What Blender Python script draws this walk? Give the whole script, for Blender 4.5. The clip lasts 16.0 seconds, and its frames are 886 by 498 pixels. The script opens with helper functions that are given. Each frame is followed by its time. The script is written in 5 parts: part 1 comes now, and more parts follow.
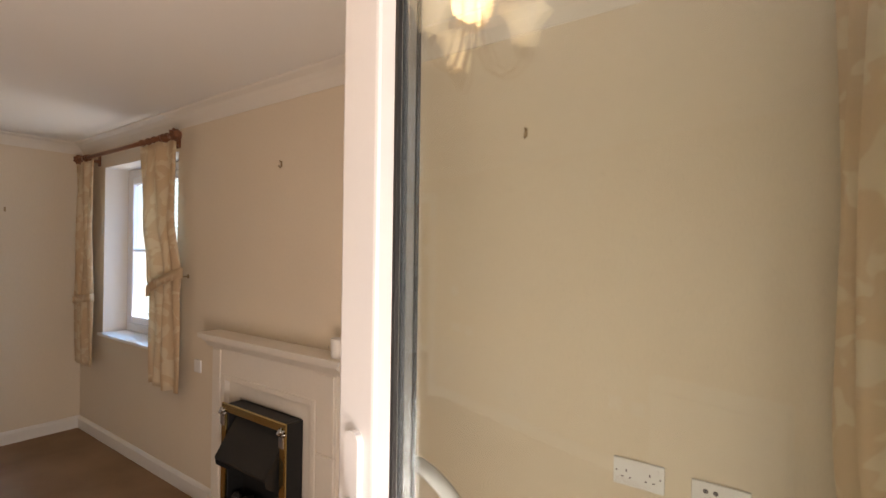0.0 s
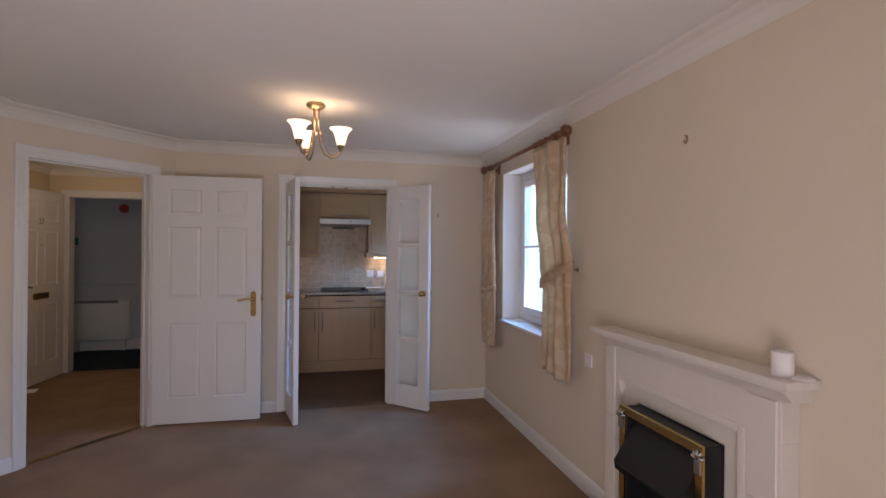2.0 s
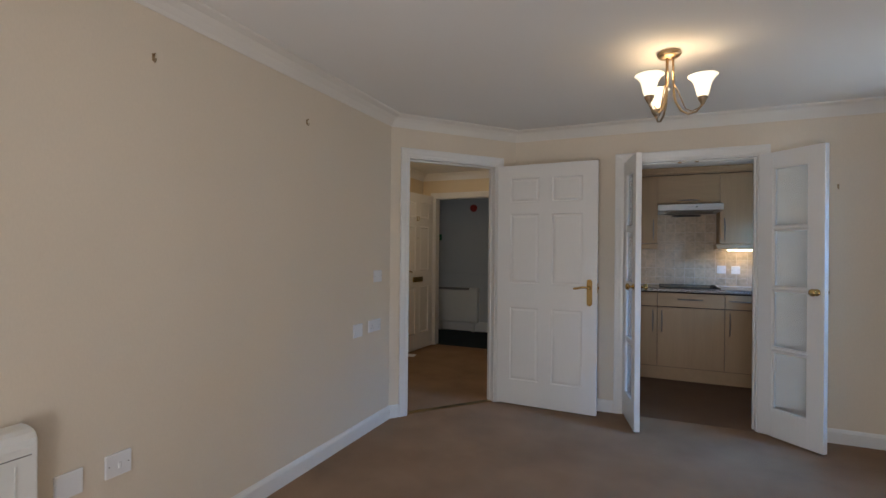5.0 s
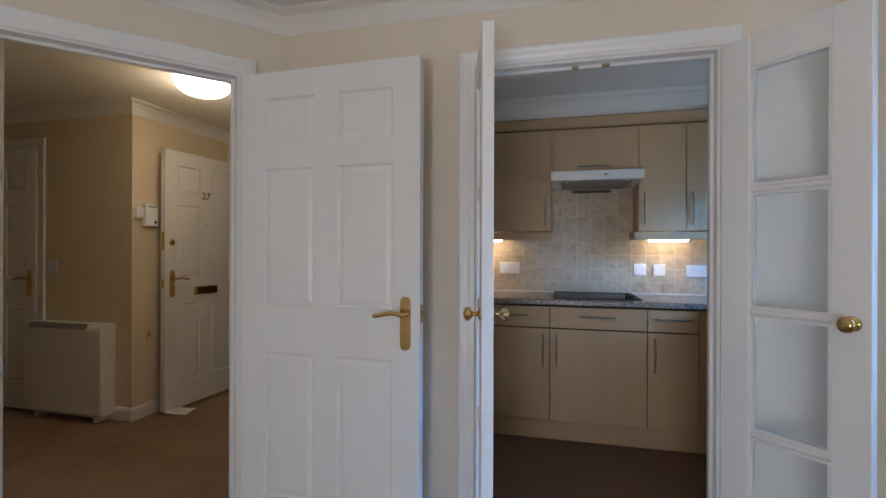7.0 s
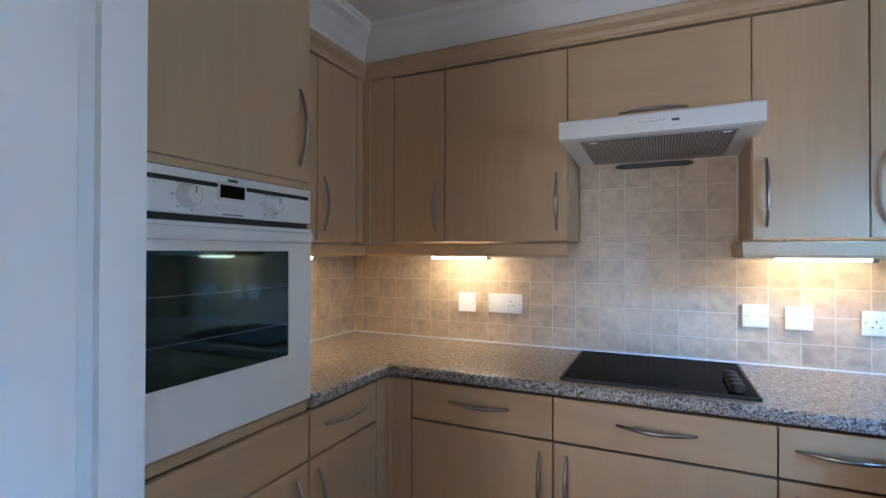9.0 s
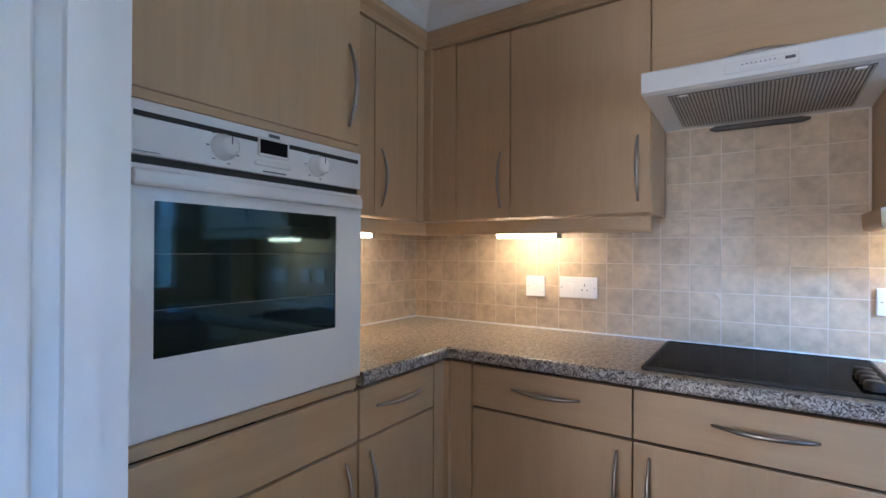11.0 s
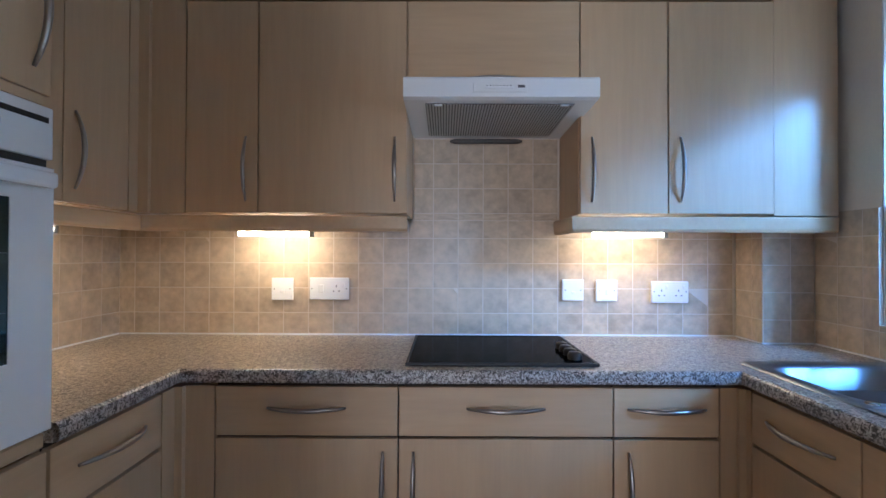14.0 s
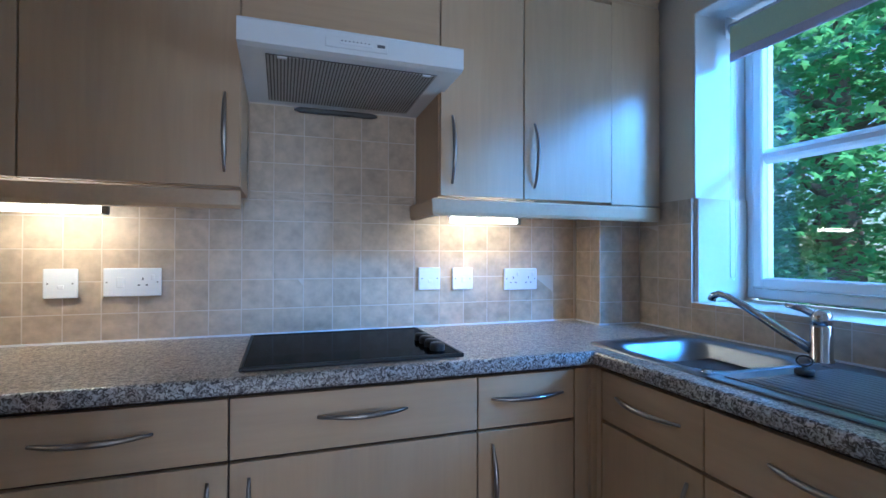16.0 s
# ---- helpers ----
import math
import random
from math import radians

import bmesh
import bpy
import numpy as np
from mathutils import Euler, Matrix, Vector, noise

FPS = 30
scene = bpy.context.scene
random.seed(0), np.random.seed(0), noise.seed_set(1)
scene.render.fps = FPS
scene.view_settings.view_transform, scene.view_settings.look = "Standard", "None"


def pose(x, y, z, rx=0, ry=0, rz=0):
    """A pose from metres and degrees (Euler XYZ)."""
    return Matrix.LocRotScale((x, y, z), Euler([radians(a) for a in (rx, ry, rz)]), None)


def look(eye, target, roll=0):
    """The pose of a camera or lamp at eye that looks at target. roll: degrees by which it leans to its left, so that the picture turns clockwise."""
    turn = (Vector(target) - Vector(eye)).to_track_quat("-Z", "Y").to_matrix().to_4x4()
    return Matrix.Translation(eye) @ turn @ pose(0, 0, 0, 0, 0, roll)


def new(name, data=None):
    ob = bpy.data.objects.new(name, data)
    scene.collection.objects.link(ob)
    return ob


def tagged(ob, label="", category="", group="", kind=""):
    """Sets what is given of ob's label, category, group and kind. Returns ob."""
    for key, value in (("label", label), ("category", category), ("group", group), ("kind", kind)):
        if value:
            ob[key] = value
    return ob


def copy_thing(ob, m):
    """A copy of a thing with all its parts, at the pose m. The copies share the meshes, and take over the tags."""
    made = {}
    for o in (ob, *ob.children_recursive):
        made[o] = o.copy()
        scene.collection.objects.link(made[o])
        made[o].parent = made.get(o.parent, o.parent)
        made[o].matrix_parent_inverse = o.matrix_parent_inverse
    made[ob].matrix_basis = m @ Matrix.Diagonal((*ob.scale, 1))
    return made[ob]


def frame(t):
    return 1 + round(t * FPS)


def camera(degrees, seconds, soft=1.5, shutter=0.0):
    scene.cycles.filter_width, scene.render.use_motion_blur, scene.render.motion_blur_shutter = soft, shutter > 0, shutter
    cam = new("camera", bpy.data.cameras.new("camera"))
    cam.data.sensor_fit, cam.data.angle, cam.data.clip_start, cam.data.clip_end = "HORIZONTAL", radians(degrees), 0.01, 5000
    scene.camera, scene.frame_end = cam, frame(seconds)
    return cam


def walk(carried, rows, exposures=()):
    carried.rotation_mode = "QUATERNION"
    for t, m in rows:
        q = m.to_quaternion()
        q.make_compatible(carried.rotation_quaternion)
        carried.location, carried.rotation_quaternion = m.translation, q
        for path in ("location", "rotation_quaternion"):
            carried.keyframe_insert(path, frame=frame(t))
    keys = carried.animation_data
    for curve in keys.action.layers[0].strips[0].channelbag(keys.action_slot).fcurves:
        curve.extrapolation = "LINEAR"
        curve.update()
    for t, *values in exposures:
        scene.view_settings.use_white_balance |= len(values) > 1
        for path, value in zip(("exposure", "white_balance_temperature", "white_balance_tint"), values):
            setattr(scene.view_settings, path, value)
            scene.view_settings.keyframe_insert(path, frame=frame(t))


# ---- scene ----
cam = camera(85.9, 16.0)
PATH = [
    (0, (0.643, 0.561, 1.479), (-0.514, 2.192, 1.486), 0.8),
    (0.5, (0.591, 0.517, 1.46), (-0.816, 1.939, 1.467), 0.8),
    (1, (0.515, 0.483, 1.439), (-1.094, 1.671, 1.443), 0.8),
    (1.5, (0.397, 0.511, 1.412), (-1.429, 1.328, 1.418), 0.7),
    (2, (0.336, 0.533, 1.415), (-1.607, 1.009, 1.419), 0.5),
    (2.5, (0.319, 0.516, 1.403), (-1.681, 0.514, 1.406), 0.4),
    (3, (0.308, 0.466, 1.395), (-1.641, 0.016, 1.397), 0.3),
    (3.5, (0.327, 0.442, 1.375), (-1.543, -0.268, 1.388), 0.3),
    (5.8, (-0.628, 0.365, 1.251), (-2.461, -0.436, 1.256), 0.6),
    (6, (-0.855, 0.394, 1.25), (-2.713, -0.345, 1.254), 0.4),
    (6.5, (-1.447, 0.445, 1.243), (-3.354, -0.159, 1.249), 0.4),
    (7, (-2.093, 0.545, 1.246), (-4.031, 0.051, 1.247), 0.2),
    (7.5, (-2.685, 0.596, 1.241), (-4.636, 0.153, 1.244), 0.4),
    (8, (-3.157, 0.622, 1.242), (-5.115, 0.214, 1.249), 0.3),
    (8.5, (-3.509, 0.692, 1.255), (-5.459, 0.247, 1.271), 0.3),
    (9, (-3.75, 0.765, 1.33), (-5.569, -0.066, 1.347), 0.1),
    (9.5, (-3.899, 0.86, 1.342), (-5.611, -0.173, 1.356), 0.2),
    (10, (-3.925, 0.846, 1.298), (-5.584, -0.272, 1.309), 0.3),
    (12.5, (-3.833, 0.566, 1.227), (-5.64, -0.291, 1.254), 0.3),
    (13, (-3.847, 0.555, 1.22), (-5.763, -0.017, 1.242), 0.4),
    (13.5, (-3.901, 0.555, 1.228), (-5.865, 0.177, 1.251), 0.3),
    (14, (-3.952, 0.582, 1.241), (-5.952, 0.574, 1.262), 0.2),
    (14.5, (-3.982, 0.57, 1.22), (-5.97, 0.789, 1.242), 0.2),
    (15, (-4.013, 0.549, 1.198), (-5.989, 0.857, 1.217), 0.2),
    (15.5, (-4.052, 0.562, 1.18), (-6.008, 0.977, 1.196), 0.2),
    (16, (-4.124, 0.562, 1.197), (-6.018, 1.205, 1.214), 0.2),
]
EXPOSURES = [
    (0.0, -0.12, 8100, 21),
    (0.5, -0.32, 7300, 22),
    (1.0, -0.42, 6800, 27),
    (1.5, -0.42, 6650, 27),
    (2.0, -0.22, 6350, 25),
    (2.5, -0.20, 6200, 22),
    (3.0, -0.20, 6200, 19),
    (3.5, -0.20, 6100, 15),
    (6.0, -0.03, 6050, 11),
    (7.0, 0.24, 5800, 11),
    (7.5, 0.27, 5800, 13),
    (8.0, 0.32, 5600, 15),
    (8.5, 0.84, 5800, 15),
    (9.0, 0.97, 5600, 13),
    (9.5, 1.27, 5780, 17),
    (10.0, 1.30, 5680, 15),
    (12.5, 0.98, 5600, 18),
    (13.0, 0.98, 5560, 20),
    (13.5, 0.95, 5480, 20),
    (14.0, 0.97, 5300, 15),
    (14.5, 0.84, 5200, 15),
    (15.5, 0.80, 5020, 14),
    (16.0, 0.74, 4600, 9),
]
walk(cam, [(t, look(eye, target, roll)) for t, eye, target, roll in PATH], EXPOSURES)

# ---- light ----
world = bpy.data.worlds.new("sky")
scene.world = world
world.use_nodes = True
sky = world.node_tree.nodes.new("ShaderNodeTexSky")
sky.sky_type, sky.sun_disc = "NISHITA", False
sky.sun_elevation, sky.sun_rotation = radians(56), radians(77)
world.node_tree.links.new(sky.outputs["Color"], world.node_tree.nodes["Background"].inputs["Color"])
world.node_tree.nodes["Background"].inputs["Strength"].default_value = 0.12


def lamp(name, kind, m, energy, colour, **more):
    data = bpy.data.lights.new(name, kind)
    data.energy, data.color = energy, colour
    for key, value in more.items():
        if key == "angle":
            data.angle = value
        elif key == "size":
            data.shape, data.size, data.size_y = "RECTANGLE", value[0], value[1]
        elif key == "radius":
            data.shadow_soft_size = value
    ob = new(name, data)
    ob.matrix_world = m
    return ob


lamp("sun", "SUN", look((0.97 * 9, 0.22 * 9, 1.5 * 9), (0, 0, 0)), 4.5, (1.0, 0.94, 0.86), angle=radians(0.6))
lamp("patio_sky", "AREA", look((1.02, 0.32, 1.15), (-1.4, 1.7, 0.95)), 7, (0.82, 0.91, 1.0), size=(1.15, 1.8))
lamp("patio_paving_light", "AREA", look((1.04, 0.32, 0.42), (-0.45, 1.15, 1.6)), 30, (0.97, 0.96, 0.96), size=(1.15, 0.8))
lamp("window_sky", "AREA", look((-3.35, 2.62, 1.45), (-3.0, 0.0, 1.9)), 19, (0.62, 0.82, 1.0), size=(1.9, 1.7))
lamp("window_ground_light", "AREA", look((-3.1, 2.75, 0.35), (-3.0, 1.3, 2.3)), 15, (1.0, 0.97, 0.92), size=(1.6, 0.5))
lamp("kitchen_window_sky", "AREA", look((-3.1, 3.69, 2.62), (-5.5, 1.6, 1.40)), 112, (0.16, 0.47, 1.0), size=(0.8, 0.5))
lamp("kitchen_window_glow", "AREA", look((-4.55, 2.48, 1.35), (-5.0, 1.1, 3.0)), 4.5, (0.80, 0.90, 1.0), size=(0.7, 0.8))

# ---- materials ----


def surf(name, base, rough=0.5, metal=0.0, var=0.06, scale=3.0, fine=60.0, bump=0.03, stretch=(1, 1, 1), spec=0.5, coat=0.0, rand=0.0, emit=0.0, dist=0.004):
    """A painted or plain solid surface with two scales of variation."""
    m = bpy.data.materials.new(name)
    m.use_nodes = True
    n, l = m.node_tree.nodes, m.node_tree.links
    p = n["Principled BSDF"]
    co, mp = n.new("ShaderNodeTexCoord"), n.new("ShaderNodeMapping")
    mp.inputs["Scale"].default_value = stretch
    l.new(co.outputs["Object"], mp.inputs["Vector"])
    big, small = n.new("ShaderNodeTexNoise"), n.new("ShaderNodeTexNoise")
    for node, sc in ((big, scale), (small, fine)):
        node.inputs["Scale"].default_value = sc
        node.inputs["Detail"].default_value = 4
        l.new(mp.outputs["Vector"], node.inputs["Vector"])
    add = n.new("ShaderNodeMath")
    add.operation = "ADD"
    l.new(big.outputs["Fac"], add.inputs[0])
    l.new(small.outputs["Fac"], add.inputs[1])
    last = add
    if rand:
        info, ma, shift = n.new("ShaderNodeObjectInfo"), n.new("ShaderNodeMath"), n.new("ShaderNodeMath")
        shift.operation, shift.inputs[1].default_value = "MULTIPLY", 60.0
        l.new(info.outputs["Random"], shift.inputs[0])
        for node in (big, small):
            node.noise_dimensions = "4D"
            l.new(shift.outputs[0], node.inputs["W"])
        ma.operation, ma.inputs[1].default_value = "MULTIPLY_ADD", rand
        l.new(info.outputs["Random"], ma.inputs[0])
        l.new(add.outputs[0], ma.inputs[2])
        last = ma
    ramp = n.new("ShaderNodeMapRange")
    ramp.inputs["From Min"].default_value, ramp.inputs["From Max"].default_value = 0.6, 1.4 + rand
    l.new(last.outputs[0], ramp.inputs["Value"])
    mix = n.new("ShaderNodeMix")
    mix.data_type = "RGBA"
    mix.inputs[6].default_value = (*[c * (1 - var) for c in base], 1)
    mix.inputs[7].default_value = (*[min(c * (1 + var), 0.95) for c in base], 1)
    l.new(ramp.outputs[0], mix.inputs[0])
    l.new(mix.outputs[2], p.inputs["Base Color"])
    p.inputs["Roughness"].default_value, p.inputs["Metallic"].default_value = rough, metal
    p.inputs["Specular IOR Level"].default_value, p.inputs["Coat Weight"].default_value = spec, coat
    if bump:
        b = n.new("ShaderNodeBump")
        b.inputs["Strength"].default_value, b.inputs["Distance"].default_value = bump, dist
        l.new(small.outputs["Fac"], b.inputs["Height"])
        l.new(b.outputs[0], p.inputs["Normal"])
    return m


def glass(name, rough=0.0, bump=0.0, scale=30.0, tint=(1, 1, 1)):
    m = bpy.data.materials.new(name)
    m.use_nodes = True
    n, l = m.node_tree.nodes, m.node_tree.links
    p = n["Principled BSDF"]
    p.inputs["Base Color"].default_value = (*tint, 1)
    p.inputs["Transmission Weight"].default_value, p.inputs["Roughness"].default_value, p.inputs["IOR"].default_value = 1.0, rough, 1.45
    if bump:
        co, mp, no, b = n.new("ShaderNodeTexCoord"), n.new("ShaderNodeMapping"), n.new("ShaderNodeTexNoise"), n.new("ShaderNodeBump")
        mp.inputs["Scale"].default_value = (1, 1, 0.45)
        no.inputs["Scale"].default_value, no.inputs["Detail"].default_value = scale, 2
        no.inputs["Distortion"].default_value = 1.2
        b.inputs["Strength"].default_value, b.inputs["Distance"].default_value = bump, 0.01
        l.new(co.outputs["Object"], mp.inputs["Vector"])
        l.new(mp.outputs["Vector"], no.inputs["Vector"])
        l.new(no.outputs["Fac"], b.inputs["Height"])
        l.new(b.outputs[0], p.inputs["Normal"])
    return m


def glow(name, colour, strength):
    m = bpy.data.materials.new(name)
    m.use_nodes = True
    p = m.node_tree.nodes["Principled BSDF"]
    p.inputs["Base Color"].default_value = (0.8, 0.8, 0.78, 1)
    p.inputs["Emission Color"].default_value = (*colour, 1)
    p.inputs["Emission Strength"].default_value = strength
    p.inputs["Roughness"].default_value = 0.3
    return m


def speckled(name, stops, scale, rough, stretch=(1, 1, 1)):
    m = bpy.data.materials.new(name)
    m.use_nodes = True
    n, l = m.node_tree.nodes, m.node_tree.links
    p = n["Principled BSDF"]
    co, mp, no, ramp = n.new("ShaderNodeTexCoord"), n.new("ShaderNodeMapping"), n.new("ShaderNodeTexNoise"), n.new("ShaderNodeValToRGB")
    mp.inputs["Scale"].default_value = stretch
    no.inputs["Scale"].default_value, no.inputs["Detail"].default_value, no.inputs["Distortion"].default_value = scale, 3, 1.5
    ramp.color_ramp.interpolation = "LINEAR"
    while len(ramp.color_ramp.elements) < len(stops):
        ramp.color_ramp.elements.new(0.5)
    for e, (at, c) in zip(ramp.color_ramp.elements, stops):
        e.position, e.color = at, (*c, 1)
    l.new(co.outputs["Object"], mp.inputs["Vector"])
    l.new(mp.outputs["Vector"], no.inputs["Vector"])
    l.new(no.outputs["Fac"], ramp.inputs[0])
    l.new(ramp.outputs["Color"], p.inputs["Base Color"])
    p.inputs["Roughness"].default_value = rough
    return m


CREAM = surf("cream_wallpaper", (0.725, 0.635, 0.515), 0.85, var=0.035, scale=1.3, fine=170, bump=0.12, stretch=(1, 1, 0.35), spec=0.2, dist=0.002)
HALL_CREAM = surf("hall_emulsion", (0.72, 0.61, 0.44), 0.85, var=0.03, fine=120, bump=0.06, spec=0.2)
CEIL = surf("ceiling_paint", (0.82, 0.80, 0.77), 0.9, var=0.02, scale=1.0, fine=200, bump=0.08, spec=0.15, dist=0.002)
COVING = surf("coving_paint", (0.775, 0.735, 0.675), 0.85, var=0.02, scale=1.5, fine=120, bump=0.05, spec=0.2)
TRIM = surf("gloss_white_paint", (0.78, 0.765, 0.735), 0.28, var=0.02, scale=4, fine=35, bump=0.02, spec=0.5)
DOOR = surf("satin_white_paint", (0.80, 0.79, 0.77), 0.35, var=0.02, scale=5, fine=90, bump=0.04, stretch=(1, 1, 0.15), dist=0.002)
PVC = surf("white_plastic", (0.82, 0.82, 0.83), 0.22, var=0.01, bump=0.0)
CARPET = surf("beige_carpet", (0.315, 0.208, 0.132), 0.97, var=0.3, scale=2.6, fine=190, bump=0.9, spec=0.05, dist=0.006)
VINYL = surf("brown_kitchen_carpet", (0.22, 0.145, 0.10), 0.9, var=0.14, scale=2.2, fine=220, bump=0.5, spec=0.08)
GREEN_CARPET = surf("dark_green_carpet", (0.035, 0.045, 0.05), 0.95, var=0.2, scale=3, fine=200, bump=0.5, spec=0.05)
GREY_WALL = surf("corridor_paint", (0.52, 0.54, 0.55), 0.8, var=0.03, bump=0.04, spec=0.2)
BEECH = surf("beech_veneer", (0.53, 0.362, 0.208), 0.40, var=0.07, scale=5, fine=26, bump=0.03, stretch=(3.2, 3.2, 0.22), spec=0.4, dist=0.001)
BEECH_H = surf("beech_veneer_cross", (0.53, 0.362, 0.208), 0.40, var=0.07, scale=5, fine=26, bump=0.03, stretch=(0.22, 3.2, 3.2), spec=0.4, dist=0.001)
# near-black carcass colour stands in for the shade between unit fronts
DARK = surf("shaded_gap", (0.05, 0.035, 0.025), 0.8, bump=0)
STEEL = surf("brushed_steel", (0.36, 0.33, 0.30), 0.28, 1.0, var=0.05, scale=8, fine=120, bump=0.02, stretch=(1, 1, 8))
SINK = surf("sink_steel", (0.25, 0.27, 0.31), 0.36, 1.0, var=0.05, scale=6, fine=150, bump=0.03, stretch=(0.3, 6, 1))
CHROME = surf("chrome", (0.58, 0.59, 0.61), 0.10, 1.0, var=0.02, bump=0)
BRASS = surf("polished_brass", (0.58, 0.41, 0.17), 0.17, 1.0, var=0.08, scale=20, fine=90, bump=0.02)
OLD_BRASS = surf("antique_brass", (0.40, 0.29, 0.17), 0.35, 1.0, var=0.15, scale=25, fine=120, bump=0.04)
BRONZE = surf("dull_bronze", (0.32, 0.24, 0.16), 0.38, 1.0, var=0.12, scale=30, fine=120, bump=0.03)
ENAMEL = surf("white_enamel", (0.80, 0.80, 0.79), 0.18, var=0.01, bump=0, coat=0.4)
BLACK_GLASS = surf("black_glass", (0.006, 0.007, 0.008), 0.06, var=0.05, bump=0, spec=0.10)
BLACK = surf("black_metal", (0.012, 0.012, 0.012), 0.5, var=0.2, bump=0.03)
RUBBER = surf("black_rubber", (0.02, 0.02, 0.02), 0.6, bump=0)
COAL = surf("coal", (0.02, 0.018, 0.017), 0.6, var=0.4, scale=30, fine=90, bump=0.6)
STONE = surf("ivory_fire_surround", (0.74, 0.69, 0.62), 0.4, var=0.03, scale=5, fine=60, bump=0.02)
TILE = surf("mottled_cream_tile", (0.52, 0.402, 0.278), 0.36, var=0.36, scale=10, fine=32, bump=0.05, rand=0.12, spec=0.5)
GROUT = surf("pale_grout", (0.66, 0.57, 0.47), 0.85, var=0.03, bump=0.05)
OVEN_GLASS = surf("tinted_oven_glass", (0.006, 0.012, 0.013), 0.05, var=0.05, bump=0, spec=0.75)
OVEN_GLASS.node_tree.nodes["Principled BSDF"].inputs["Specular Tint"].default_value = (0.55, 0.92, 1.0, 1)
HOB_GLASS = surf("black_ceramic", (0.004, 0.004, 0.005), 0.08, var=0.05, bump=0, spec=0.07)
HOB_GLASS.node_tree.nodes["Principled BSDF"].inputs["IOR"].default_value = 1.12
RIB = surf("filter_rib", (0.40, 0.37, 0.33), 0.5, 0.0, var=0.05, bump=0)
GRANITE = speckled("granite_laminate", ((0.30, (0.035, 0.03, 0.03)), (0.42, (0.16, 0.122, 0.092)), (0.52, (0.37, 0.295, 0.225)), (0.60, (0.51, 0.44, 0.355)), (0.70, (0.63, 0.57, 0.48))), 105, 0.30)
ROD = surf("mahogany", (0.20, 0.075, 0.035), 0.35, var=0.25, scale=10, fine=60, bump=0.04)
CLOTH = surf("cream_damask", (0.68, 0.51, 0.335), 0.65, var=0.06, scale=9, fine=300, bump=0.15, spec=0.3)
cn, cl = CLOTH.node_tree.nodes, CLOTH.node_tree.links
motif, step, weave = cn.new("ShaderNodeTexNoise"), cn.new("ShaderNodeMapRange"), cn.new("ShaderNodeMix")
motif.inputs["Scale"].default_value, motif.inputs["Detail"].default_value, motif.inputs["Distortion"].default_value = 5.5, 1.0, 2.5
step.inputs["From Min"].default_value, step.inputs["From Max"].default_value = 0.52, 0.56
step.inputs["To Max"].default_value = 0.8
weave.data_type = "RGBA"
weave.inputs[7].default_value = (0.80, 0.70, 0.54, 1)
cl.new(cn["Texture Coordinate"].outputs["Object"], motif.inputs["Vector"])
cl.new(motif.outputs["Fac"], step.inputs["Value"])
cl.new(step.outputs[0], weave.inputs[0])
cl.new(cn["Principled BSDF"].inputs["Base Color"].links[0].from_socket, weave.inputs[6])
cl.new(weave.outputs[2], cn["Principled BSDF"].inputs["Base Color"])
sheer, lit = cn.new("ShaderNodeBsdfTranslucent"), cn.new("ShaderNodeMixShader")
sheer.inputs["Color"].default_value, lit.inputs[0].default_value = (0.82, 0.68, 0.48, 1), 0.3
cl.new(cn["Principled BSDF"].outputs[0], lit.inputs[1])
cl.new(sheer.outputs[0], lit.inputs[2])
cl.new(lit.outputs[0], cn["Material Output"].inputs["Surface"])
BLIND = surf("green_blind", (0.58, 0.65, 0.40), 0.85, var=0.04, scale=5, fine=120, bump=0.05)
BLIND_EDGE = surf("lilac_hem", (0.48, 0.46, 0.56), 0.8, bump=0.03)
HEATER = surf("heater_white", (0.78, 0.77, 0.73), 0.4, var=0.02, bump=0.01)
GRILLE = surf("grille_grey", (0.22, 0.21, 0.20), 0.5, bump=0.0)
MESH = surf("filter_mesh", (0.10, 0.09, 0.08), 0.6, 0.0, var=0.2, fine=200, bump=0.1)
PAPER = surf("white_paper", (0.85, 0.85, 0.85), 0.8, bump=0.02)
RED = surf("red_plastic", (0.40, 0.03, 0.02), 0.4, bump=0)
SIGN_GREEN = surf("sign_green", (0.02, 0.20, 0.10), 0.4, bump=0)
INK = surf("printed_ink", (0.10, 0.10, 0.11), 0.5, bump=0)
SPACER = surf("spacer_bar", (0.55, 0.60, 0.66), 0.25, 0.9, bump=0)
WAX = surf("candle_wax", (0.82, 0.80, 0.77), 0.45, var=0.02, bump=0.01)
LEAF = surf("maple_leaf", (0.07, 0.16, 0.06), 0.40, var=0.5, scale=2.2, fine=14, bump=0.05)
leaf_nodes, leaf_links = LEAF.node_tree.nodes, LEAF.node_tree.links
through_light, blend = leaf_nodes.new("ShaderNodeBsdfTranslucent"), leaf_nodes.new("ShaderNodeMixShader")
through_light.inputs["Color"].default_value, blend.inputs[0].default_value = (0.26, 0.60, 0.20, 1), 0.5
leaf_links.new(leaf_nodes["Principled BSDF"].outputs[0], blend.inputs[1])
leaf_links.new(through_light.outputs[0], blend.inputs[2])
leaf_links.new(blend.outputs[0], leaf_nodes["Material Output"].inputs["Surface"])
BARK = surf("bark", (0.14, 0.10, 0.07), 0.9, var=0.3, fine=40, bump=0.6)
GRASS = surf("lawn", (0.07, 0.13, 0.035), 0.95, var=0.3, scale=1, fine=50, bump=0.4)
CLEAR, OBSCURE, PANEGLASS = glass("clear_glass", tint=(0.965, 1.0, 0.97)), glass("obscure_glass", 0.14, 0.15, 58, (0.88, 0.94, 1.0)), glass("window_glass", tint=(0.97, 1.0, 0.99))
